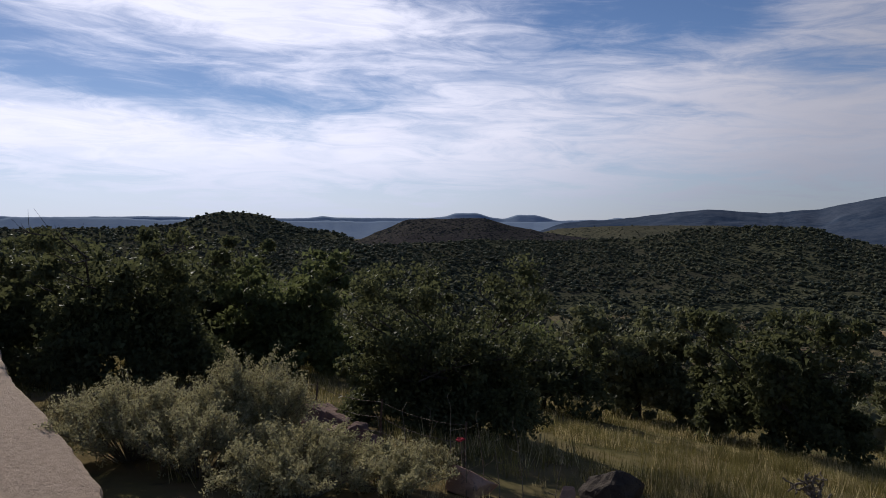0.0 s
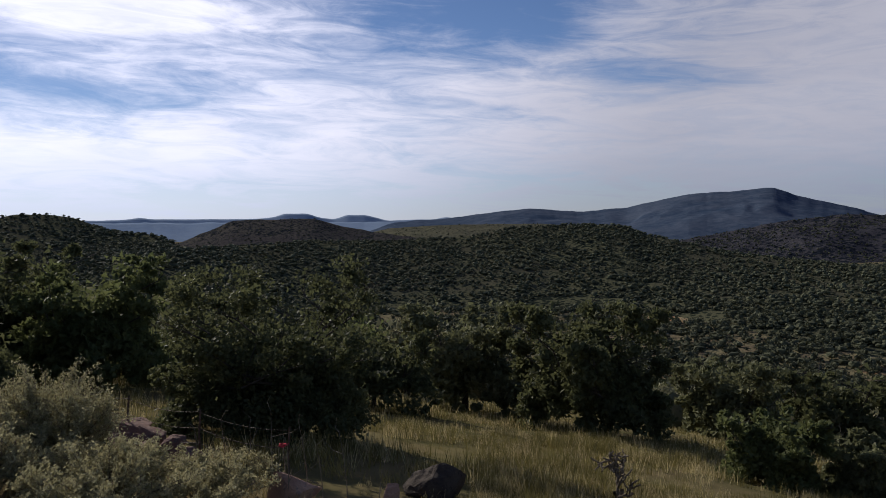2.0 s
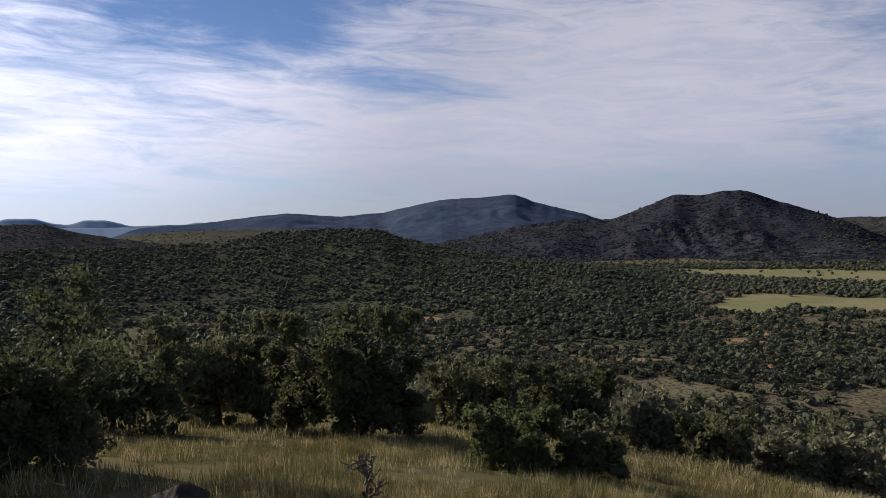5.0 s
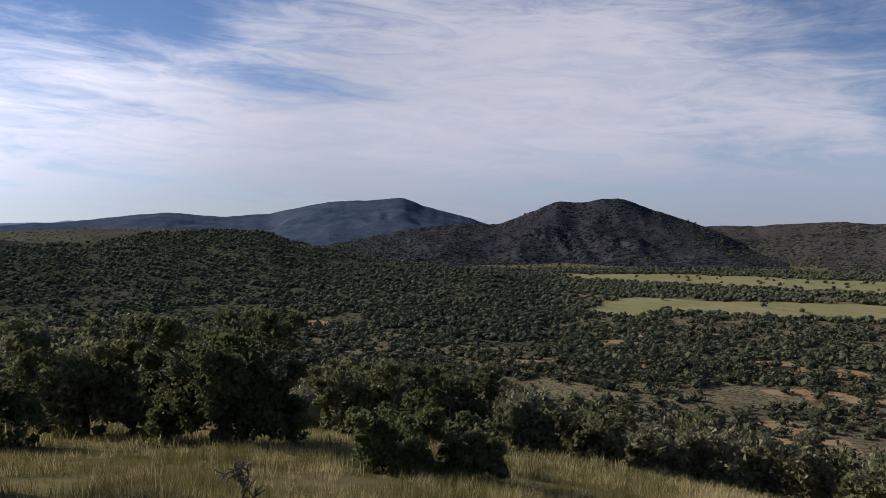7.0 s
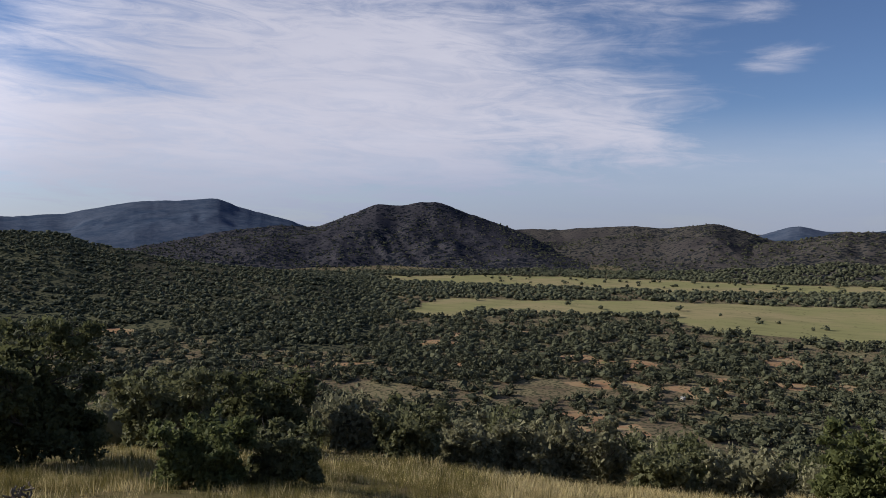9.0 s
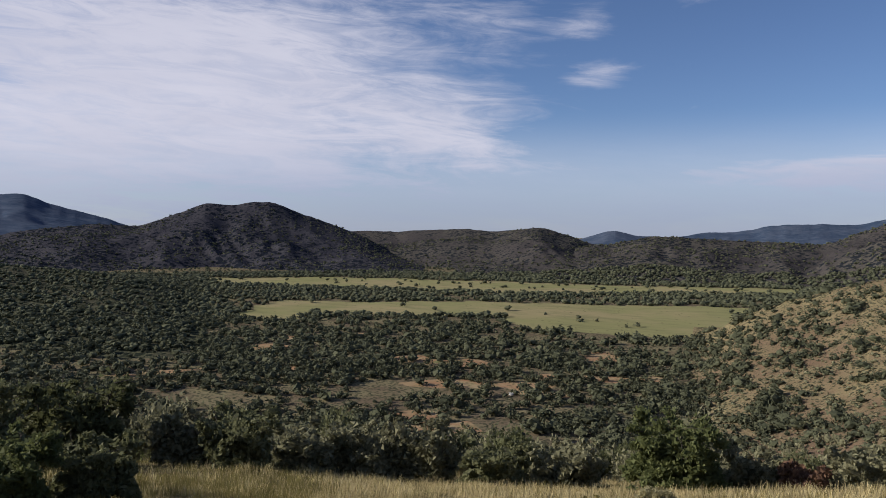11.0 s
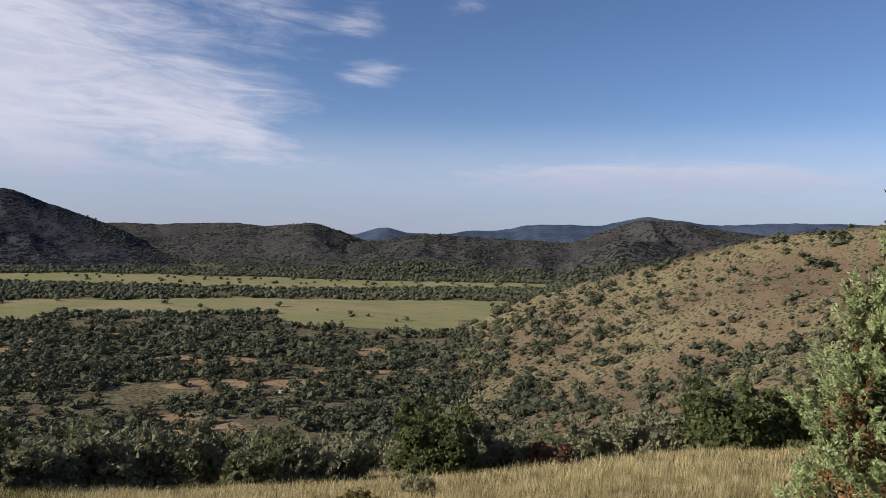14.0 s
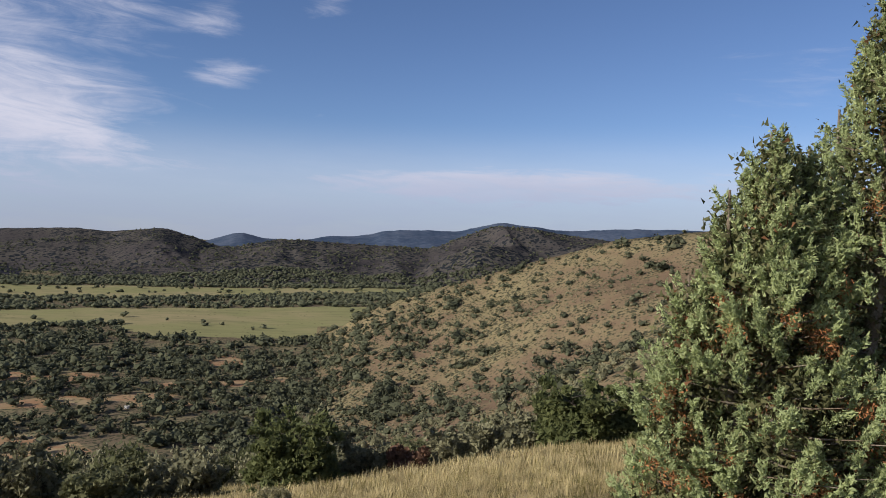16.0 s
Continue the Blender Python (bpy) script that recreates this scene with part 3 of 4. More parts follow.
def limbs(r, h, spread, trunk_r, forks=5, droop=0.0, low=0.18):
    """Trunk, limbs and branches of a spreading tree of height h; returns the wood and the branch ends."""
    wood, ends = [], []
    lean = r.normal(size=2) * 0.06 * h
    base = [np.array([0, 0, -0.25]), np.array([0, 0, 0.05]), np.array([lean[0] * 0.4, lean[1] * 0.4, h * low]), np.array([lean[0], lean[1], h * (low + 0.2)])]
    wood.append(tube(base, [trunk_r * 1.5, trunk_r * 1.15, trunk_r * 0.85, trunk_r * 0.5], 8))
    for i in range(forks):
        an = (i + r.rand() * 0.7) * 2 * math.pi / forks
        start = base[2] * (1 - 0.6 * r.rand()) + base[3] * 0.3 * r.rand()
        reach = spread * (0.55 + 0.4 * r.rand())
        top = h * (0.55 + 0.42 * r.rand())
        tip = np.array([math.cos(an) * reach, math.sin(an) * reach, top * (1 - droop * 0.3)])
        mid = start * 0.5 + tip * 0.5 + np.array([0, 0, -0.06 * h]) + r.normal(size=3) * 0.05 * h
        pts = np.array([start, start * 0.6 + mid * 0.4 + r.normal(size=3) * 0.03 * h, mid, mid * 0.5 + tip * 0.5 + r.normal(size=3) * 0.04 * h, tip])
        wood.append(tube(pts, trunk_r * np.array([0.55, 0.45, 0.32, 0.2, 0.07]), 6))
        for j in range(7):
            s = pts[1 + j % 4] + r.normal(size=3) * 0.02 * h
            out = np.array([math.cos(an + r.normal() * 0.9), math.sin(an + r.normal() * 0.9), 0.25 + 0.6 * r.rand() - droop])
            e = s + out * spread * (0.28 + 0.3 * r.rand())
            e[2] = np.clip(e[2], h * 0.12, h)
            m = s * 0.5 + e * 0.5 + r.normal(size=3) * 0.03 * h
            wood.append(tube([s, m, e], trunk_r * np.array([0.2, 0.13, 0.04]), 4))
            for q in range(3):
                e2 = m + (e - m) * (0.4 + 0.6 * r.rand()) + r.normal(size=3) * 0.09 * spread + np.array([0, 0, 0.04 * h])
                wood.append(tube([m, (m + e2) * 0.5 + r.normal(size=3) * 0.02, e2], trunk_r * np.array([0.08, 0.06, 0.025]), 3))
                ends.append(e2)
            ends.append(e)
        ends.append(tip)
    ends = np.array(ends)
    return join(wood), ends


def near_tree(name, x, y, h, width, mat, label, seed, leaves=9000, leaf=0.085, low=0.18, clump=0.085, bare=0.0, trunk=0.028, category="tree", skirt=0.55, flat=1.0):
    """A broad scrub oak: trunk with limbs, and a crown of single leaves in loose clumps, hollows between them."""
    r = np.random.RandomState(seed)
    ob = thing(name, x, y, label, category, "trees on the slope")
    wood, ends = limbs(r, h, width * 0.5, h * trunk, 6, 0.05, low)
    part("trunk", mesh_from("trunk", *wood, BARK), ob, "dark grey-brown bark")
    # extra clump centres inside an uneven dome
    n = 240
    d = r.normal(size=(n, 3))
    d /= np.linalg.norm(d, axis=1)[:, None]
    d[:, 2] = np.abs(d[:, 2]) * 1.0 - skirt
    lump = 0.78 + 0.30 * np.max(np.exp(-6 * (1 - d @ (lambda c: c / np.linalg.norm(c, axis=1)[:, None])(r.normal(size=(7, 3))).T)), axis=1)
    rad = (0.55 + 0.45 * r.rand(n) ** 0.5) * lump
    dome = np.stack([d[:, 0] * width * 0.5 * rad, d[:, 1] * width * 0.5 * rad, h * 0.42 + d[:, 2] * h * 0.56 * rad * flat], 1)
    dome = dome[r.rand(n) > bare]
    centres = np.concatenate([ends[r.permutation(len(ends))[:110]], dome])
    centres = centres[(centres[:, 2] > h * 0.05) & (centres[:, 2] < h * 0.95)]
    centres[:, :2] *= np.minimum(1, width * 0.47 / (np.hypot(centres[:, 0], centres[:, 1]) + 1e-6))[:, None]
    pick = r.randint(len(centres), size=leaves)
    sig = clump * 0.8 * width * (0.6 + 0.9 * r.rand(len(centres)))[pick][:, None]
    off = r.normal(size=(leaves, 3))
    off *= (r.rand(leaves, 1) ** 0.45) / np.linalg.norm(off, axis=1)[:, None]
    pts = centres[pick] + off * sig * np.array([1, 1, 0.6])
    # a thicker, shaded inside
    i = r.randint(len(centres), size=leaves // 5)
    inner = centres[i] * (0.35 + 0.5 * r.rand(len(i), 1)) + np.array([0, 0, 0.22 * h]) + r.normal(size=(len(i), 3)) * 0.05 * width
    pts = np.concatenate([pts, inner[r.rand(len(inner)) > bare]])
    pts = pts[(pts[:, 2] > 0.02 * h) & (pts[:, 2] < h)]
    part("crown", mesh_from("crown", *leaf_cards(pts, leaf, r, blade=math.hypot(x, y) > 12), mat, False), ob)
    return ob


def bush_mesh(seed, mat, cards=1000, card=0.11, core=0.62):
    """A unit crown, one metre in radius at its base and about 1.5 m high, of many small leaf clumps round a dark heart."""
    r = np.random.RandomState(seed)
    c = r.normal(size=(16, 3))
    c /= np.linalg.norm(c, axis=1)[:, None]
    c[:, 2] = np.abs(c[:, 2]) * 0.9
    c = c * (0.62 + 0.25 * r.rand(16))[:, None] + np.array([0, 0, 0.45])
    pick = r.randint(16, size=cards)
    p = c[pick] + r.normal(size=(cards, 3)) * np.array([0.20, 0.20, 0.17])
    p[:, 2] = np.abs(p[:, 2] - 0.12) + 0.12
    cv, cf = leaf_cards(p, card, r, 0.1, 1.3, blade=True)
    bv, bf = lumpy(2, 0.3, seed, (core, core, core * 0.85))
    bv = bv + np.array([0, 0, 0.62])
    v, f = join([(cv, cf), (bv, bf)])
    me = mesh_from("crown", v, f, mat, False)
    return me


def stem_mesh(seed):
    r = np.random.RandomState(seed)
    wood = []
    for i in range(4):
        an = i * 1.6 + r.rand()
        wood.append(tube([(0, 0, -0.3), (0.1 * math.cos(an), 0.1 * math.sin(an), 0.25), (0.4 * math.cos(an), 0.4 * math.sin(an), 0.8)], [0.09, 0.06, 0.03], 5))
    return mesh_from("stem", *join(wood), BARK)


def scatter_mesh(name, shapes, x, y, z, sx, sz, mat, smooth, r, label):
    """Many small plants joined into one mesh, out of a few shapes (verts, faces), turned and sized at random."""
    vs, fs, n = [], [], 0
    kind = r.randint(len(shapes), size=len(x))
    an = r.rand(len(x)) * 2 * math.pi
    for k, (v, f) in enumerate(shapes):
        i = np.where(kind == k)[0]
        if not len(i):
            continue
        c, s = np.cos(an[i])[:, None], np.sin(an[i])[:, None]
        px = (v[None, :, 0] * c - v[None, :, 1] * s) * sx[i][:, None] + x[i][:, None]
        py = (v[None, :, 0] * s + v[None, :, 1] * c) * sx[i][:, None] + y[i][:, None]
        pz = v[None, :, 2] * sz[i][:, None] + z[i][:, None]
        vs.append(np.stack([px, py, pz], -1).reshape(-1, 3))
        fs.append((f[None] + (np.arange(len(i)) * len(v))[:, None, None] + n).reshape(-1, f.shape[1]))
        n += len(i) * len(v)
    ob = new(name, mesh_from(name, np.concatenate(vs), np.concatenate(fs), mat, smooth))
    return tagged(ob, label, "scrub", kind="stuff")


def polar_points(n, az0, az1, r0, r1, r, spacing=0.0):
    az = np.radians(az0 + (az1 - az0) * r.rand(n))
    d = np.sqrt(r0 * r0 + (r1 * r1 - r0 * r0) * r.rand(n))
    x, y = d * np.sin(az), d * np.cos(az)
    if spacing:
        # thins out: one plant a cell of a jittered grid
        cell = np.stack([np.floor(x / spacing), np.floor(y / spacing)], 1).astype(int)
        _, keep = np.unique(cell, axis=0, return_index=True)
        x, y = x[keep], y[keep]
    return x, y


def woods():
    r = np.random.RandomState(21)
    def crown_shape(seed, cards, card, core, tall=1.0, lobes=9):
        """A ragged far-off crown: leaf clumps gathered in lobes round a small dark heart."""
        q = np.random.RandomState(seed)
        c = q.normal(size=(lobes, 3))
        c /= np.linalg.norm(c, axis=1)[:, None]
        c *= (0.55 + 0.35 * q.rand(lobes))[:, None] * np.array([1, 1, 0.8])
        p = c[q.randint(lobes, size=cards)] + q.normal(size=(cards, 3)) * 0.21
        bv, bf = lumpy(1, 0.4, seed + 10, (core, core, core * 0.85))
        v, f = join([leaf_cards(p, card, q, 0.1, 1.2, blade=True), (bv, bf)])
        return v * np.array([1, 1, tall]), f

    leafy = [crown_shape(140 + i, 72, 0.30, 0.72) for i in range(6)] + [crown_shape(160, 72, 0.28, 0.6, 1.35)]
    small = [crown_shape(170 + i, 30, 0.40, 0.76) for i in range(6)] + [crown_shape(180, 30, 0.38, 0.66, 1.4)]
    tiny = [crown_shape(190 + i, 9, 0.6, 0.8, 1.0, 6) for i in range(4)]

    def plant(name, x, y, lo, hi, shapes, label, mat=None, sink=0.35):
        h = (lo + (hi - lo) * r.rand(len(x)) ** 1.6) * 0.5
        w = h * (0.95 + 0.6 * r.rand(len(x)))
        x, y = x + r.normal(size=len(x)) * 1.2, y + r.normal(size=len(x)) * 1.2
        scatter_mesh(name, shapes, x, y, height(x, y) + h * (1 - sink), w, h, mat or WOODS_LEAF, False, r, label)

    def clumps(x, y, share, size=15.0, seed=50):
        """Whether a plant stands here: in ragged groves with gaps between."""
        return fbm(x, y, size, 3, seed) * 0.9 + r.rand(len(x)) - 0.5 < (share - 0.5) * 1.6

    # the valley floor and the lower slope
    x, y = polar_points(90000, -12, 112, 205, 520, r, 3.8)
    free = in_meadow(x, y) + in_clearing(x, y)
    dense = 0.80 - 0.3 * (fbm(x, y, 60, 3, 51) > 0.3) - 0.42 * np.clip((np.degrees(np.arctan2(x, y)) - 82) / 8, 0, 1)
    keep = (free < 0.5) & clumps(x, y, dense - 0.12) | (in_clearing(x, y) >= 0.5) & (r.rand(len(x)) < 0.09) | (in_meadow(x, y) >= 0.5) & (r.rand(len(x)) < 0.014)
    x, y = x[keep], y[keep]
    close = np.hypot(x, y) < 345
    plant("valley_woods", x[close], y[close], 1.6, 5.6, leafy, "dark green juniper and oak scrub covering the valley floor")
    plant("middle_valley_woods", x[~close], y[~close], 1.8, 5.6, small, "dark green scrub thinning towards the valley meadows")
    x, y = polar_points(90000, -12, 100, 520, 1000, r, 4.8)
    keep = (in_meadow(x, y) < 0.5) & clumps(x, y, 0.72, 20.0) | (r.rand(len(x)) < 0.006 + 0.018 * (x + 0.4 * y > 760))
    on_hill = RISES["near_hill"].z(x, y) > ground_z(x, y) + 1
    keep &= ~on_hill
    plant("far_valley_woods", x[keep], y[keep], 3.0, 6.0, tiny, "belt of dark green woods between the valley meadows")
    # hills
    x, y = polar_points(140000, -16, 56, 350, 900, r, 4.3)
    on = RISES["near_hill"].z(x, y) > ground_z(x, y) + 1
    keep = on & clumps(x, y, 0.80 - 0.22 * (fbm(x, y, 70, 3, 55) > 0.3), 13.0, 56) & (in_clearing(x, y) < 0.5)
    plant("hill_scrub", x[keep], y[keep], 1.4, 5.0, tiny, "dark green scrub trees dotted over the rounded hill")
    x, y = polar_points(60000, -36, -2, 480, 1040, r, 7.6)
    keep = (RISES["left_hill"].z(x, y) > ground_z(x, y) - 2) & (r.rand(len(x)) < 0.7)
    plant("summit_hill_scrub", x[keep], y[keep], 3.0, 6.0, tiny, "dark scrub woods on the hill with the rocky knob")
    x, y = polar_points(30000, 78, 135, 150, 400, r, 3.0)
    t = fbm(x, y, 45, 3, 61)
    low = height(x, y)
    keep = r.rand(len(x)) < np.clip(0.26 + 0.3 * (t > 0.25) + 0.3 * np.clip((-20 - low) / 25, 0, 1), 0, 0.85) * 0.62
    plant("hillside_bushes", x[keep], y[keep], 0.9, 3.4, small, "rounded dark bushes sprinkled over the tan hillside")
    x, y = polar_points(30000, 80, 122, 120, 390, r, 2.3)
    keep = r.rand(len(x)) < np.clip(0.55 + 0.6 * fbm(x, y, 30, 3, 63) - 0.012 * (height(x, y) + 30), 0.15, 0.95)
    plant("hillside_brush", x[keep], y[keep], 0.35, 1.4, tiny, "low grey-green brush on the tan hillside", SCRUB_LEAF)
    x, y = polar_points(60000, 24, 120, 980, 1500, r, 9.5)
    keep = fbm(x, y, 90, 3, 67) * 0.6 + r.rand(len(x)) < 0.55
    plant("mountain_scrub", x[keep], y[keep], 2.0, 4.6, tiny, "sparse dark scrub on the brown mountain slopes")
    x, y = polar_points(9000, -10, 32, 1250, 2100, r, 14)
    keep = r.rand(len(x)) < 0.6
    plant("mesa_scrub", x[keep], y[keep], 1.5, 4.5, tiny, "scattered scrub on grassy foothills")


def slope_trees():
    """Scrub oaks on the slope below, the nearest as trees of their own."""
    r = np.random.RandomState(33)
    crowns = [bush_mesh(70 + i, (SCRUB_LEAF, OAK_LEAF, PALE_LEAF, SCRUB_LEAF, OAK_LEAF, BRIGHT_LEAF, SCRUB_LEAF, RED_LEAF)[i]) for i in range(8)]
    stem = stem_mesh(3)
    x, y = polar_points(20000, -45, 118, 24, 210, r, 4.1)
    d, az = np.hypot(x, y), np.degrees(np.arctan2(x, y))
    keep = (d > 44) | (az < 10) & (d > 34) | (az < -5) & (d > 24)
    x, y = x[keep], y[keep]
    d, az = np.hypot(x, y), np.degrees(np.arctan2(x, y))
    open_ground = fbm(x, y, 26, 3, 71) > 0.5
    keep = (in_clearing(x, y) < 0.5) & (r.rand(len(x)) < np.where(open_ground, 0.15, 0.85)) & ((az < 60) | (r.rand(len(x)) < 0.62))
    x, y = x[keep], y[keep]
    d, az = np.hypot(x, y), np.degrees(np.arctan2(x, y))
    order = np.argsort(d)
    x, y, d, az = x[order], y[order], d[order], az[order]
    near = 280
    z = height(x, y)
    for i in range(min(near, len(x))):
        k = r.choice(8, p=[0.22, 0.21, 0.12, 0.16, 0.14, 0.07, 0.08, 0.0])
        ob = new("scrub_tree")
        s = 1.25 + 0.75 * r.rand()
        hgt = s * (1.15 + 0.4 * r.rand())
        if az[i] > 86:
            s, hgt = s * 0.72, hgt * 0.62
        ob.location, ob.scale, ob.rotation_euler = (x[i], y[i], z[i]), (s, s * (0.85 + 0.3 * r.rand()), hgt), (0, 0, r.rand() * 6.28)
        words = ("grey-green", "dark green", "pale olive", "grey-green", "dark green", "fresh green", "grey-green", "rust-brown")[k]
        tagged(ob, words + " scrub oak with a rounded crown on the slope", "tree", "scrub oaks on the slope")
        part("crown", crowns[k], ob)
        part("stem", stem, ob)
    shapes = []
    for i in range(4):
        q = np.random.RandomState(90 + i)
        c = q.normal(size=(10, 3))
        c /= np.linalg.norm(c, axis=1)[:, None]
        c[:, 2] = np.abs(c[:, 2])
        p = c[q.randint(10, size=110)] * 0.7 + q.normal(size=(110, 3)) * 0.22 + np.array([0, 0, 0.5])
        bv, bf = lumpy(2, 0.3, 95 + i, (0.72, 0.72, 0.65))
        shapes.append(join([leaf_cards(p, 0.27, q, 0.1, 1.3, blade=True), (bv + np.array([0, 0, 0.6]), bf)]))
    x, y, z = x[near:], y[near:], z[near:]
    s = 1.3 + 0.8 * r.rand(len(x))
    s = np.where(np.degrees(np.arctan2(x, y)) > 86, s * 0.7, s)
    scatter_mesh("slope_woods", shapes, x, y, z, s, s * (1.1 + 0.4 * r.rand(len(x))), SCRUB_LEAF, False, r, "grey-green scrub oak woods on the lower slope")


woods()
slope_trees()

# ---- the near slope ----
def at(az, d):
    return d * math.sin(radians(az)), d * math.cos(radians(az))


NEAR_TREES = [
    # azimuth, distance, height angle of the top, width, leaf, words, leaves, share of bare twigs, height where limbs begin
    (-33, 17, -0.2, 4.6, OAK_LEAF, "dark green scrub oak with a dense low crown", 9000, 0.0, 0.15),
    (-23.0, 14, 0.1, 3.7, OAK_LEAF, "dark scrub oak with a wide ragged crown and bare trunk", 12000, 0.05, 0.3),
    (-17.5, 20, -0.9, 3.8, OAK_LEAF, "dark green scrub oak behind the grey shrubs", 9000, 0.0, 0.15),
    (-12.2, 17, -1.8, 3.0, BRIGHT_LEAF, "fresh green scrub oak among darker trees", 9000, 0.0, 0.2),
    (0.3, 10.5, -2.5, 3.0, OAK_LEAF, "large dark scrub oak with foliage to the ground", 16000, 0.0, 0.14),
    (14.6, 25, -5.8, 4.0, PALE_LEAF, "thin-leaved scrub oak with bare twigs showing", 8000, 0.35, 0.25),
    (23.8, 21, -6.1, 4.4, OAK_LEAF, "broad scrub oak casting shade on dry grass", 16000, 0.05, 0.22),
    (34.2, 33, -9.9, 4.6, PALE_LEAF, "olive scrub oak with many stems", 8000, 0.15, 0.2),
    (40.4, 36, -10.3, 4.6, OAK_LEAF, "green scrub oak on the slope", 7000, 0.0, 0.15),
    (36.9, 14, -13.9, 1.8, BRIGHT_LEAF, "bright green young oak standing in dry grass", 9000, 0.0, 0.12),
    (42.8, 14.5, -14.8, 1.6, PALE_LEAF, "grey-green young oak beside a brighter one", 8000, 0.0, 0.12),
    (48.0, 36, -13.1, 3.0, SCRUB_LEAF, "round grey-green scrub oak", 5000, 0.0, 0.15),
    (51.6, 34, -13.3, 3.5, PALE_LEAF, "round olive scrub oak in tall grass", 6000, 0.0, 0.15),
    (56.5, 37, -14.5, 3.2, SCRUB_LEAF, "grey-green scrub oak in a thicket", 5000, 0.0, 0.15),
    (61.3, 38, -14.6, 3.7, SCRUB_LEAF, "dark scrub oak in a thicket", 5000, 0.0, 0.15),
    (65.6, 38, -14.8, 3.8, SCRUB_LEAF, "grey-green scrub oak in a thicket", 5000, 0.0, 0.15),
    (71.0, 36, -16.2, 3.3, PALE_LEAF, "pale leafless-looking shrub with grey twigs", 3000, 0.5, 0.12),
    (76.3, 38, -15.8, 3.8, SCRUB_LEAF, "grey-green scrub oak at the edge of grass", 4500, 0.0, 0.15),
    (84.2, 31, -13.4, 3.8, BRIGHT_LEAF, "dense dark green tree below the grassy edge", 9000, 0.0, 0.12),
    (89.5, 33, -15.3, 2.4, SCRUB_LEAF, "grey scrub bush below the grassy edge", 4000, 0.1, 0.12),
    (92.8, 32, -15.8, 1.7, RED_LEAF, "rust-coloured drying bush on the slope", 2500, 0.2, 0.12),
    (96.8, 33, -14.3, 3.0, SCRUB_LEAF, "grey-green thicket bush below the grass", 5000, 0.0, 0.12),
    (100.4, 33, -13.5, 3.0, SCRUB_LEAF, "grey-green thicket bush with dense foliage", 5000, 0.0, 0.12),
    (105.6, 33, -9.9, 4.0, BRIGHT_LEAF, "dark green spreading tree beside the juniper", 9000, 0.0, 0.12),
    (110.5, 34, -9.8, 4.0, BRIGHT_LEAF, "dark green tree behind the juniper", 7000, 0.0, 0.12),
    (-31, 23, -5.5, 4.0, OAK_LEAF, "low dark oak thicket under taller trees", 4000, 0.0, 0.1),
    (-27, 25, -5.0, 5.0, OAK_LEAF, "low dark oak thicket behind the path", 4000, 0.0, 0.1),
    (-21, 24, -5.5, 4.5, OAK_LEAF, "low dark oak thicket behind sage shrubs", 4000, 0.0, 0.1),
    (-14.5, 22, -6.5, 4.0, OAK_LEAF, "low dark oak thicket among trees", 4000, 0.0, 0.1),
    (-7, 20, -6.0, 4.4, OAK_LEAF, "dark young oak beside a large one", 5000, 0.0, 0.1),
    (7.5, 19, -7.5, 3.4, OAK_LEAF, "dark young oak in deep shade", 4000, 0.0, 0.1),
    (-3.2, 10.2, -7.6, 1.9, OAK_LEAF, "dense dark bush at the foot of the large oak", 6000, 0.0, 0.08),
    (2.6, 10.7, -9.2, 1.7, OAK_LEAF, "low dark bush beside the large oak", 6000, 0.0, 0.08),
]
for tree_n, (t_az, t_d, t_top, t_w, t_mat, t_label, t_leaves, t_bare, t_low) in enumerate(NEAR_TREES):
    t_x, t_y = at(t_az, t_d)
    t_h = 1.6 + t_d * math.tan(radians(t_top)) - float(ground_z(t_x, t_y))
    near_tree("oak_tree", t_x, t_y, t_h, t_w, t_mat, t_label, 200 + tree_n, int(t_leaves * (3.2 if t_d < 26 else 2.0)), (0.0036 if t_d < 12 else 0.0044) * t_d, t_low, bare=t_bare, skirt=0.9 if t_d < 16 else 0.6)


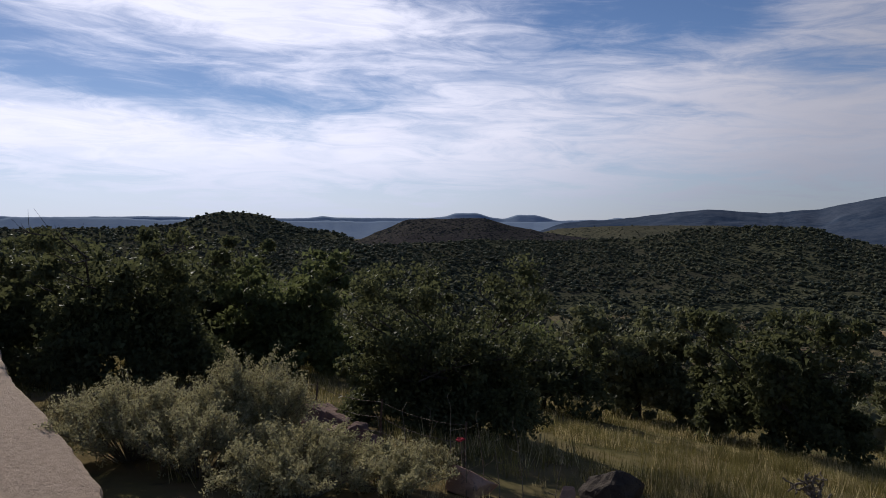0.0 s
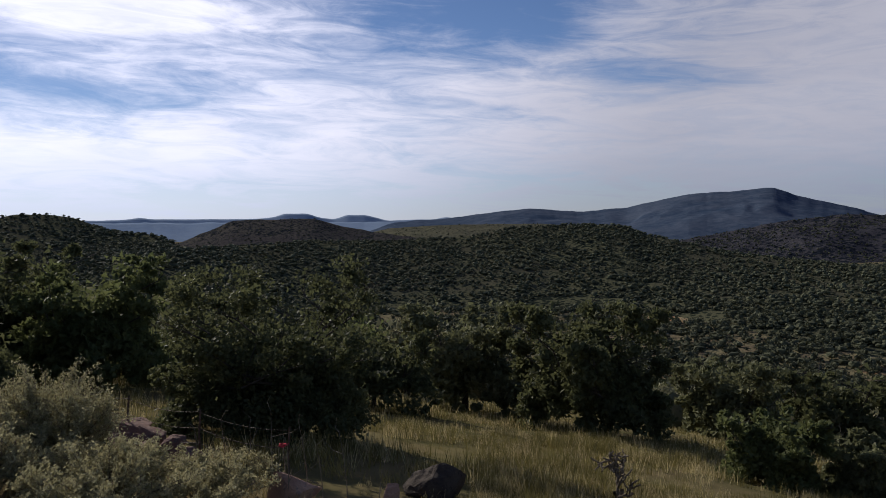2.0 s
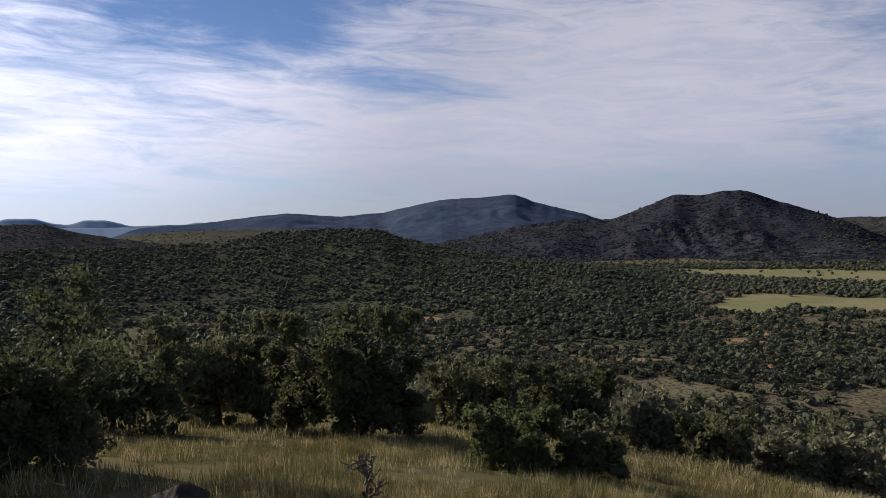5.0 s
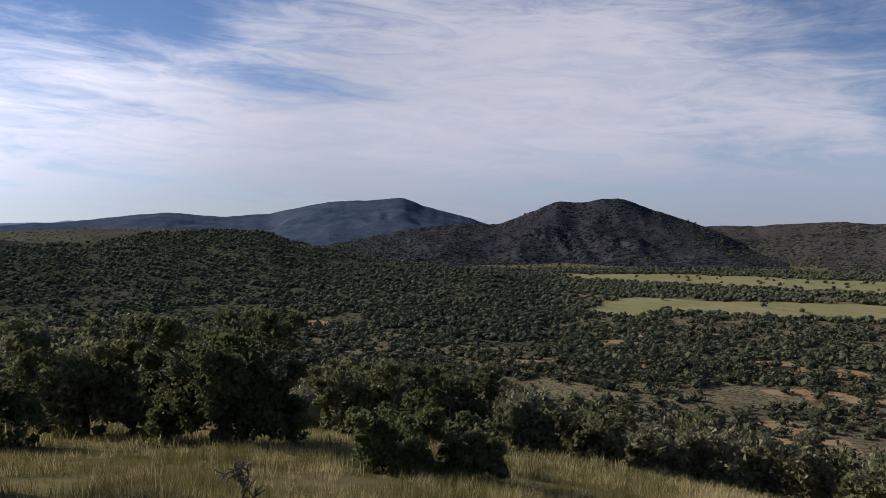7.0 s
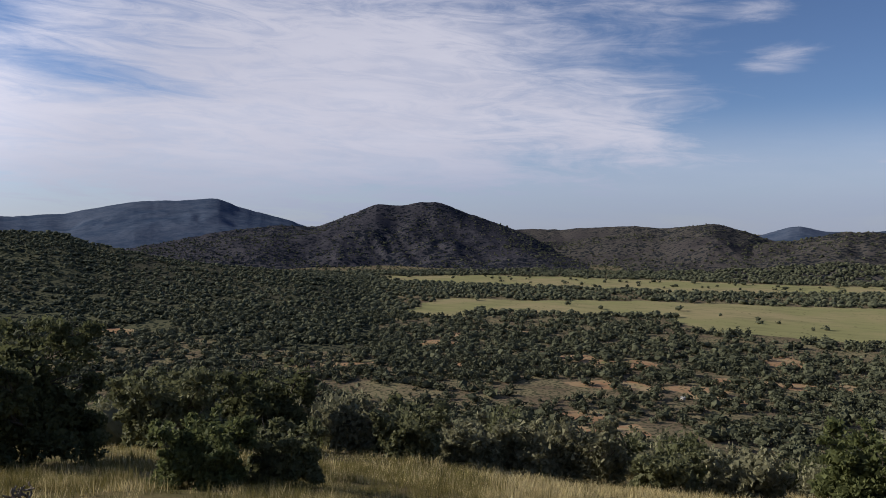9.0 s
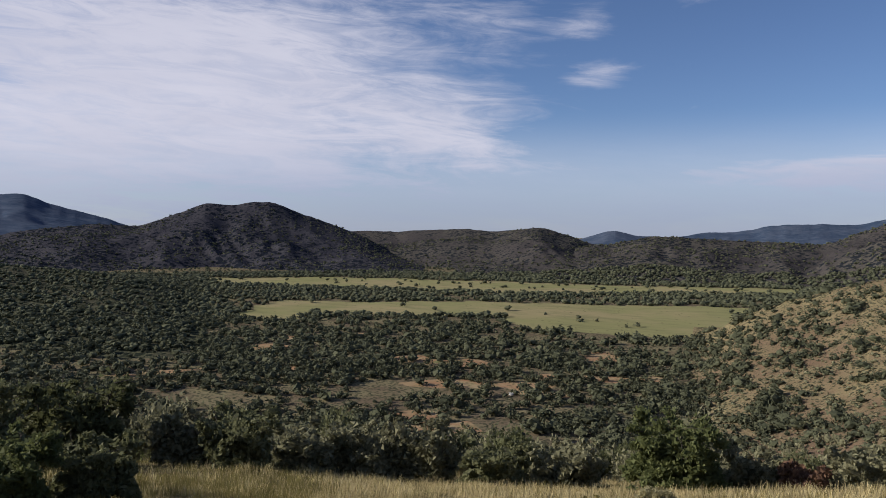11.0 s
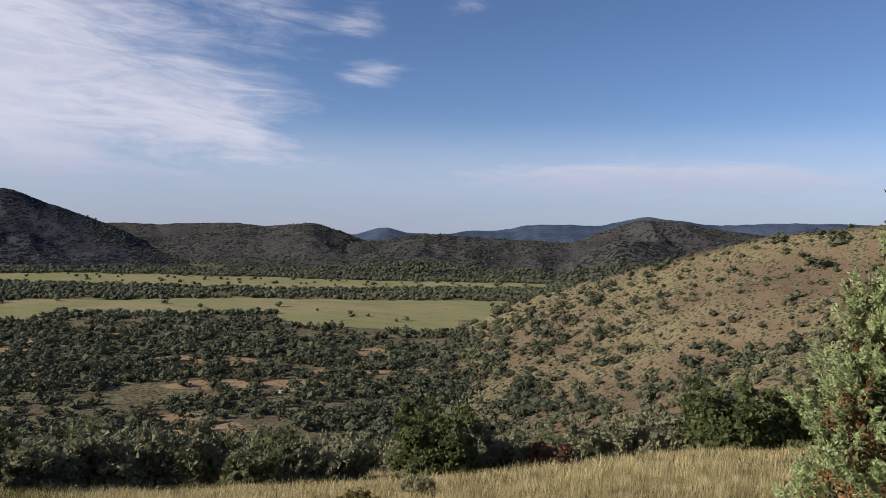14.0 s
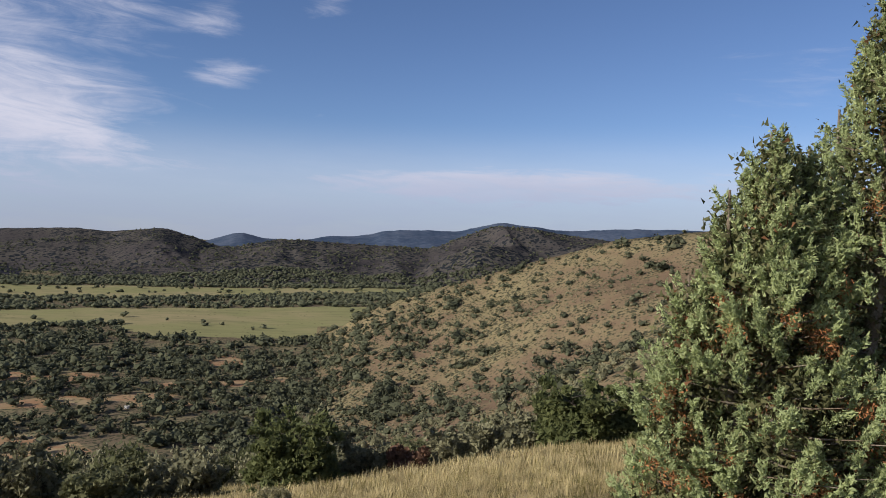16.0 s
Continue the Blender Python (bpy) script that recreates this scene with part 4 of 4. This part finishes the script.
def juniper():
    """Tall juniper close by: several leaders, dense upright plumes of scale leaves, rusty dead bits in the hollows."""
    r = np.random.RandomState(9)
    x, y = 4.9, -3.15
    ob = thing("juniper_tree", x, y, "tall yellow-green juniper with rusty dead sprigs and several tops", "tree")
    base = ob.location.z
    wood, plumes, dirs, hollow, rust = [], [], [], [], []
    # place of each leader, its top above the path, its spread at the foot, plumes
    for lx, ly, peak, wide, n in ((4.76, -2.72, 2.3, 1.12, 420), (4.82, -2.5, 1.95, 0.85, 180), (4.86, -3.02, 2.24, 1.0, 280), (4.95, -3.58, 3.25, 1.3, 540), (4.86, -2.28, 1.42, 0.66, 150), (5.5, -3.6, 2.6, 1.0, 180)):
        sx, sy, top = lx - x, ly - y, peak - base
        pts = [(sx * 0.1, sy * 0.1, -0.2), (sx * 0.6, sy * 0.6, top * 0.25), (sx, sy, top * 0.55), (sx, sy, top)]
        wood.append(tube(pts, [0.10, 0.07, 0.04, 0.008], 7))
        for i in range(n):
            g = ((i + r.rand()) / n) ** 0.78
            an = r.rand() * 2 * math.pi
            lump = 0.80 + 0.25 * math.sin(an * 3 + g * 13 + lx * 7) * math.sin(g * 23 + an * 2)
            reach = (0.03 + wide * g ** 0.9) * lump * (0.78 + 0.25 * r.rand())
            if g > 0.93:
                reach *= 0.85
            c = np.array([sx, sy, (top - 0.12) * (1 - g) + 0.02])
            e = c + np.array([math.cos(an) * reach, math.sin(an) * reach, 0.02])
            if i % 2 == 0:
                wood.append(tube([c * 0.75 + e * 0.25 + np.array([0, 0, -0.12 * reach]), c * 0.4 + e * 0.6 + np.array([0, 0, -0.08 * reach]), e], [0.012, 0.008, 0.003], 3))
            d = np.array([math.cos(an) * 0.75, math.sin(an) * 0.75, 0.75 + 0.7 * (1 - g)]) + r.normal(size=3) * 0.22
            plumes.append(e - d * 0.05)
            dirs.append(d / np.linalg.norm(d))
            for _ in range(2):
                hollow.append(c + (e - c) * (0.25 + 0.55 * r.rand()) + r.normal(size=3) * 0.04)
            if r.rand() < 0.12 and g > 0.3:
                rust.append(c + (e - c) * (0.9 + 0.08 * r.rand()) + np.array([0, 0, -0.08]))
    plumes, dirs, hollow, rust = np.array(plumes), np.array(dirs), np.array(hollow), np.array(rust)
    part("trunk", mesh_from("trunk", *join(wood), TWIG), ob, "shaggy brown stems")
    # each plume is a spray of side twigs, each side twig a feather of scale leaves
    n, twigs, k = len(plumes), 12, 17
    size = (0.75 + 0.5 * r.rand(n))[:, None, None]
    side = r.normal(size=(n, twigs, 3))
    side /= np.linalg.norm(side, axis=2)[:, :, None]
    start = plumes[:, None] + dirs[:, None] * (np.linspace(0, 0.17, twigs)[None, :, None] * size)
    way = side * 0.75 + dirs[:, None] * 0.9
    way /= np.linalg.norm(way, axis=2)[:, :, None]
    long = (0.085 - 0.004 * np.arange(twigs))[None, :, None] * size
    u = r.rand(n, twigs, k, 1)
    p = start[:, :, None] + way[:, :, None] * (u * long[:, :, None]) + r.normal(size=(n, twigs, k, 3)) * 0.0060
    lean = np.repeat(way.reshape(-1, 3), k, 0) * 1.5
    part("crown", mesh_from("crown", *leaf_cards(p.reshape(-1, 3), 0.0098, r, 0.0, 2.5, lean, True), JUNIPER_LEAF, False), ob)
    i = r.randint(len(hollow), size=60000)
    part("inner_foliage", mesh_from("inner_foliage", *leaf_cards(hollow[i] + r.normal(size=(len(i), 3)) * 0.055, 0.022, r, 0.2, 1.8, None, True), SHADED_INNER_LEAF, False), ob, "olive inner sprigs with shade put into their colour")
    i = r.randint(len(rust), size=len(rust) * 130)
    part("dead_foliage", mesh_from("dead_foliage", *leaf_cards(rust[i] + r.normal(size=(len(i), 3)) * 0.038, 0.0085, r, 0.0, 2.8, None, True), RUST_LEAF, False), ob, "rusty brown dead sprigs")
    return ob


juniper()


def shrub(name, x, y, h, width, mat, label, seed, stems=46, leaves=9000, leaf=0.0115):
    """Twiggy desert shrub: thin stems fanning out from the root, tiny leaves along them."""
    r = np.random.RandomState(seed)
    ob = thing(name, x, y, label, "shrub", "shrubs by the path")
    wood, ends, heads = [], [], []
    for i in range(stems):
        an, out = r.rand() * 6.283, width * 0.5 * (0.15 + 0.85 * r.rand() ** 0.7)
        top = h * (1.0 - 0.45 * (out / (width * 0.5)) ** 2) * (0.8 + 0.25 * r.rand())
        e = np.array([math.cos(an) * out, math.sin(an) * out, top])
        m = e * np.array([0.5, 0.5, 0.45]) + r.normal(size=3) * 0.04 * h
        wood.append(tube([(0, 0, -0.1), m, e], [0.008, 0.005, 0.002], 4))
        for j in range(9):
            s = m + (e - m) * (j / 8.0)
            d = np.array([math.cos(an), math.sin(an), 0.9]) + r.normal(size=3) * 0.7
            q = s + d / np.linalg.norm(d) * h * (0.10 + 0.13 * r.rand())
            wood.append(tube([s, q], [0.003, 0.0015], 3))
            ends.append(s)
            heads.append(q)
    ends, heads = np.array(ends), np.array(heads)
    part("twig_fan", mesh_from("twig_fan", *join(wood), TWIG), ob, "thin grey-brown twigs")
    i = r.randint(len(ends), size=leaves)
    p = ends[i] + (heads - ends)[i] * r.rand(leaves, 1) * 1.08 + r.normal(size=(leaves, 3)) * 0.016
    part("foliage", mesh_from("foliage", *leaf_cards(p, leaf, r, 0.3, 1.9, None, True), mat, False), ob)
    return ob


shrub("sage_shrub", *at(-14.8, 7.0), 0.88, 1.15, SAGE_LEAF, "tall grey-green sage shrub with pale tips", 301, 110, 44000)
shrub("sage_shrub", *at(-23.0, 7.0), 0.66, 1.5, SAGE_LEAF, "wide grey-green shrub beside the concrete path", 302, 110, 36000)
shrub("sage_shrub", *at(-18.6, 6.2), 0.55, 0.9, SAGE_LEAF, "low grey-green shrub between two larger ones", 303, 50, 14000)
shrub("sage_shrub", *at(-11.5, 5.6), 0.5, 1.4, SAGE_LEAF, "low spreading sage shrub with yellowish tips", 304, 90, 30000)
shrub("sage_shrub", *at(-4.5, 6.0), 0.32, 1.2, SAGE_LEAF, "small sage shrub among dry grass", 305, 60, 18000)
shrub("green_shrub", *at(83.4, 17.5), 0.5, 0.8, SAGE_LEAF, "small grey-green conical shrub in the grass", 306, 50, 6000, 0.03)
shrub("green_shrub", *at(101.5, 9.0), 0.22, 0.4, BRIGHT_LEAF, "low green shrub with thin dark twigs", 307, 30, 2500, 0.018)
shrub("green_shrub", *at(20.0, 24.0), 0.7, 1.1, BRIGHT_LEAF, "low green bush in dry grass", 308, 30, 3000, 0.05)
shrub("green_shrub", *at(79.0, 16.0), 0.35, 0.9, GREEN_STRAW, "low yellow-green plant in the grass", 309, 30, 2500, 0.03)


def rock(name, az, d, size, mat, label, seed, sink=0.3, turn=0.0, cuts=16):
    """A weathered boulder with flat broken faces."""
    r = np.random.RandomState(seed)
    v, f = ball(4)
    for _ in range(cuts):
        n = r.normal(size=3)
        n /= np.linalg.norm(n)
        lim = 0.42 + 0.36 * r.rand()
        over = np.maximum(v @ n - lim, 0)
        v = v - over[:, None] * n * 0.92
    bump = np.array([noise.fractal(Vector(p * 2.2 + seed), 0.8, 2.0, 5) for p in v])
    v = v * (1.25 + 0.10 * bump)[:, None] * np.array(size) * 0.5
    x, y = at(az, d)
    ob = new(name, mesh_from(name, v, f, mat, False))
    ob.location, ob.rotation_euler = (x, y, float(ground_z(x, y)) + size[2] * (0.5 - sink)), (r.normal() * 0.12, r.normal() * 0.12, turn)
    return tagged(ob, label, "rock", "rocks on the slope")


rock("boulder", 12.9, 6.9, (0.62, 0.5, 0.5), DARK_ROCK, "dark boulder in shade on dry grass", 401, 0.34, 0.3, 28)
rock("rock", 1.9, 6.1, (0.40, 0.32, 0.34), PINK_ROCK, "pinkish lichen-stained rock beside the fence", 402, 0.25)
rock("rock", 9.3, 6.3, (0.17, 0.12, 0.2), PINK_ROCK, "small upright orange rock in the grass", 403, 0.2)
for ledge_n, (l_az, l_d, l_w, l_h) in enumerate([(-11.0, 9.4, 0.62, 0.36), (-9.6, 9.2, 0.66, 0.32), (-8.2, 8.9, 0.42, 0.28), (-7.0, 8.5, 0.36, 0.18), (-10.2, 8.6, 0.5, 0.22), (-6.2, 7.9, 0.36, 0.18), (-8.6, 8.3, 0.34, 0.16)]):
    rock("ledge_rock", l_az, l_d, (l_w, l_w * 0.7, l_h), RED_ROCK, "dark red slabby rock in a broken outcrop", 410 + ledge_n, 0.25, ledge_n * 1.3)


def path():
    """Concrete path with a curved edge and a worn arris."""
    edge = [(-7.6, 12.5), (-6.1, 10.2), (-4.85, 8.25), (-3.72, 6.75), (-2.76, 5.45), (-2.05, 4.43), (-1.55, 3.4), (-1.25, 2.2), (-1.15, 0.8), (-1.2, -2.0), (-1.4, -5.0), (-1.9, -9.0), (-2.6, -14.0)]
    p = np.array(edge)
    t = np.linspace(0, len(p) - 1, 120)
    i = np.clip(t.astype(int), 1, len(p) - 3)
    u = (t - i)[:, None]
    q = 0.5 * (2 * p[i] + (p[i + 1] - p[i - 1]) * u + (2 * p[i - 1] - 5 * p[i] + 4 * p[i + 1] - p[i + 2]) * u ** 2 + (3 * p[i] - p[i - 1] - 3 * p[i + 1] + p[i + 2]) * u ** 3)
    tan = np.gradient(q, axis=0)
    tan /= np.linalg.norm(tan, axis=1)[:, None]
    left = np.stack([tan[:, 1], -tan[:, 0]], 1)
    chip = fbm(q[:, 0] * 1.0, q[:, 1], 0.12, 4, 80) * 0.02
    rows = []
    for out, z in ((chip * 0 + 0.0, -0.6), (0.0, -0.05), (0.012, -0.012), (0.05, 0.0), (0.6, 0.004), (1.4, 0.01), (2.6, 0.01), (2.6, -0.6)):
        e = q + left * (np.asarray(out) + (chip if np.ndim(out) == 0 else 0))[..., None] if np.ndim(out) else q + left * (out + chip)[:, None]
        rows.append(np.concatenate([e, np.full((len(q), 1), z)], 1))
    v = np.stack(rows, 0)
    ob = new("concrete_path", mesh_from("concrete_path", v.reshape(-1, 3), grid_faces(*v.shape[:2]), CONCRETE, False))
    return tagged(ob, "tan concrete path with a curved edge and grainy surface", "path", kind="structure")


path()


def fence():
    """Low wire fence: thin steel posts and slack strands."""
    ob = thing("wire_fence", 0, 0, "rusty wire fence with thin steel posts", "fence", z=0)
    a, b = np.array(at(-17, 12.0)), np.array(at(1.5, 7.0))
    posts = [a + (b - a) * s for s in (0.0, 0.28, 0.52, 0.76, 1.0)]
    posts = [np.array([p[0], p[1], float(ground_z(*p))]) for p in posts]
    for p in posts:
        v, f = tube([p + (0, 0, -0.2), p + (0, 0, 0.25), p + (0.02, 0, 0.5)], [0.013, 0.013, 0.011], 6)
        part("post", mesh_from("post", v, f, RUSTY), ob)
    for k in (0.14, 0.30, 0.47):
        pts = []
        for p, q in zip(posts, posts[1:]):
            for s in np.linspace(0, 1, 9)[:-1]:
                pts.append(p + (q - p) * s + np.array([0, 0, k - 0.05 * 4 * s * (1 - s)]))
        pts.append(posts[-1] + np.array([0, 0, k]))
        part("wire", mesh_from("wire", *tube(pts, [0.0035] * len(pts), 4), RUSTY), ob)


fence()


def cholla(x, y, h, seed):
    """Branching cane cactus with knobbly joints."""
    r = np.random.RandomState(seed)
    ob = thing("cholla_cactus", x, y, "dry branching cholla cactus with knobbly joints", "cactus")
    pieces = []

    def grow(p, d, n, left):
        pts, rad = [p], [n * 0.5]
        for s in range(6):
            p = p + d * left * 0.18 + r.normal(size=3) * 0.006
            pts.append(p)
            rad.append(n * (0.5 + 0.16 * (s % 2)))
        pieces.append(tube(pts, rad, 6))
        if n > 0.0145:
            for _ in range(3 if r.rand() < 0.6 else 2):
                e = d * 0.7 + r.normal(size=3) * 0.65 + np.array([0, 0, 0.35])
                grow(pts[r.randint(3, 7)], e / np.linalg.norm(e), n * 0.76, left * 0.78)

    grow(np.array([0, 0, -0.05]), np.array([0.05, 0, 1.0]), 0.042, h * 0.42)
    for v, f in pieces:
        part("stem", mesh_from("stem", v, f, TWIG), ob)
    return ob


cholla(*at(26.6, 7.6), 0.62, 12)


def grasses():
    r = np.random.RandomState(44)

    def tuft(n, h, spread, q):
        b = q.normal(size=(n, 2)) * spread
        an = q.rand(n) * 6.283
        out = (0.15 + 0.5 * q.rand(n)) * h
        hh = h * (0.6 + 0.5 * q.rand(n))
        wv = 0.0042 if h < 0.25 else 0.0085
        side = np.stack([-np.sin(an), np.cos(an)], 1) * wv
        lo1 = np.concatenate([b + side, np.full((n, 1), -0.02)], 1)
        lo2 = np.concatenate([b - side, np.full((n, 1), -0.02)], 1)
        tip = np.concatenate([b + np.stack([np.cos(an), np.sin(an)], 1) * out[:, None], hh[:, None]], 1)
        return np.stack([lo1, lo2, tip], 1).reshape(-1, 3), np.arange(n * 3).reshape(-1, 3)

    near = [tuft(26, 0.22, 0.09, np.random.RandomState(i)) for i in range(5)]
    far = [tuft(14, 0.26, 0.17, np.random.RandomState(i + 9)) for i in range(5)]

    def sow(name, shapes, n, az0, az1, r0, r1, mat, share, label, size=1.0):
        az, d = radians(1) * (az0 + (az1 - az0) * r.rand(n)), np.exp(np.log(r0) + (np.log(r1) - np.log(r0)) * r.rand(n))
        x, y = d * np.sin(az), d * np.cos(az)
        keep = fbm(x, y, 3.2, 3, 91) + (r.rand(n) - 0.5) > share
        keep &= x > np.interp(y, [-2, 0.8, 2.2, 3.4, 4.43, 5.45, 6.75, 8.25, 10.2, 12.5], [-1.2, -1.15, -1.25, -1.55, -2.05, -2.76, -3.72, -4.85, -6.1, -7.6]) + 0.1
        # shrubs and stones leave little room for grass by the fence
        keep &= ~((az < radians(16)) & (d < 12.5) & (r.rand(n) < 0.82)) & ~((az < radians(-5)) & (d < 11) & (r.rand(n) < 0.75))
        # greener towards the trees, straw on the open edge
        green = mat is GREEN_STRAW
        keep &= r.rand(n) < np.where(az < radians(58), 1.0 if green else 0.28, 0.35 if green else 1.0)
        x, y = x[keep], y[keep]
        s = size * (0.6 + 0.7 * r.rand(len(x))) * (0.85 + 0.45 * fbm(x, y, 1.3, 3, 92))
        scatter_mesh(name, shapes, x, y, ground_z(x, y), s, s, mat, False, r, label)

    sow("dry_grass", near, 17000, -32, 122, 5.5, 20, STRAW, -0.35, "tall dry straw-coloured grass")
    sow("green_grass", near, 15000, -40, 122, 6, 22, GREEN_STRAW, -0.3, "yellow-green grass mixed with straw")
    sow("slope_grass", far, 26000, -36, 122, 18, 75, STRAW, -0.4, "dry grass covering the slope", 1.1)
    sow("slope_green_grass", far, 22000, -36, 122, 18, 70, GREEN_STRAW, -0.1, "yellow-green grass patches on the slope", 1.1)


grasses()


def dry_stalk(az, d, h, seed):
    """A dead weed: one thin stem with a few bent side twigs."""
    r = np.random.RandomState(seed)
    ob = thing("dry_weed", *at(az, d), "thin dead weed stalk with bent twigs", "plant", "dead weeds by the fence")
    lean = r.normal(size=2) * 0.18 * h
    pts = [np.array([lean[0] * s * s, lean[1] * s * s, h * s]) for s in (-0.05, 0.35, 0.7, 1.0)]
    part("stem", mesh_from("stem", *tube(pts, [0.005, 0.004, 0.003, 0.0015], 5), TWIG), ob)
    for i in range(4):
        s = pts[1 + i % 3]
        e = s + np.array([r.normal() * 0.16, r.normal() * 0.16, 0.08 + 0.14 * r.rand()]) * h
        part("twig", mesh_from("twig", *tube([s, (s + e) * 0.5 + r.normal(size=3) * 0.02, e], [0.003, 0.0025, 0.001], 4), TWIG), ob)


for weed_n, (w_az, w_d, w_h) in enumerate([(-3.0, 6.8, 0.55), (-1.2, 6.5, 0.6), (0.4, 6.2, 0.75), (1.6, 6.0, 0.5), (3.0, 6.3, 0.62), (4.2, 5.9, 0.5), (6.0, 6.2, 0.55), (-5.0, 6.9, 0.4), (8.4, 6.0, 0.4),
                                           (93.0, 8.0, 0.3), (97.0, 7.6, 0.35), (99.5, 8.2, 0.3), (104.0, 8.0, 0.35)]):
    dry_stalk(w_az, w_d, w_h, 500 + weed_n)


def red_flower(az, d):
    """A small red blossom on a thin stalk, beside the fence."""
    x, y = at(az, d)
    ob = thing("red_flower", x, y, "small red blossom on a thin stalk", "flower")
    part("stalk", mesh_from("stalk", *tube([(0, 0, -0.05), (0.01, 0, 0.2), (0.0, 0.01, 0.37)], [0.006, 0.005, 0.004], 5), TWIG), ob)
    r = np.random.RandomState(77)
    for i in range(6):
        an = i * 1.047
        v, f = lumpy(1, 0.2, 600 + i, (0.028, 0.018, 0.012))
        part("petal", mesh_from("petal", v + np.array([0.022 * math.cos(an), 0.022 * math.sin(an), 0.38 + 0.012 * r.rand()]), f, RED), ob)


red_flower(1.2, 6.6)


def water_tank(x, y):
    """Low round stock tank with a rim, far down in the valley."""
    ob = thing("water_tank", x, y, "small white stock tank in a valley clearing", "tank")
    v, f = tube([(0, 0, -0.3), (0, 0, 0.0), (0, 0, 0.8), (0, 0, 0.82), (0, 0, 0.72)], [1.0, 1.0, 1.0, 0.94, 0.02], 24)
    part("tank_body", mesh_from("tank_body", v, f, WHITE_METAL, False), ob)
    an = np.linspace(0, 2 * math.pi, 33)
    part("rim", mesh_from("rim", *tube(np.stack([np.cos(an), np.sin(an), np.full(33, 0.82)], 1), [0.05] * 33, 6), WHITE_METAL), ob)


water_tank(268, 89)
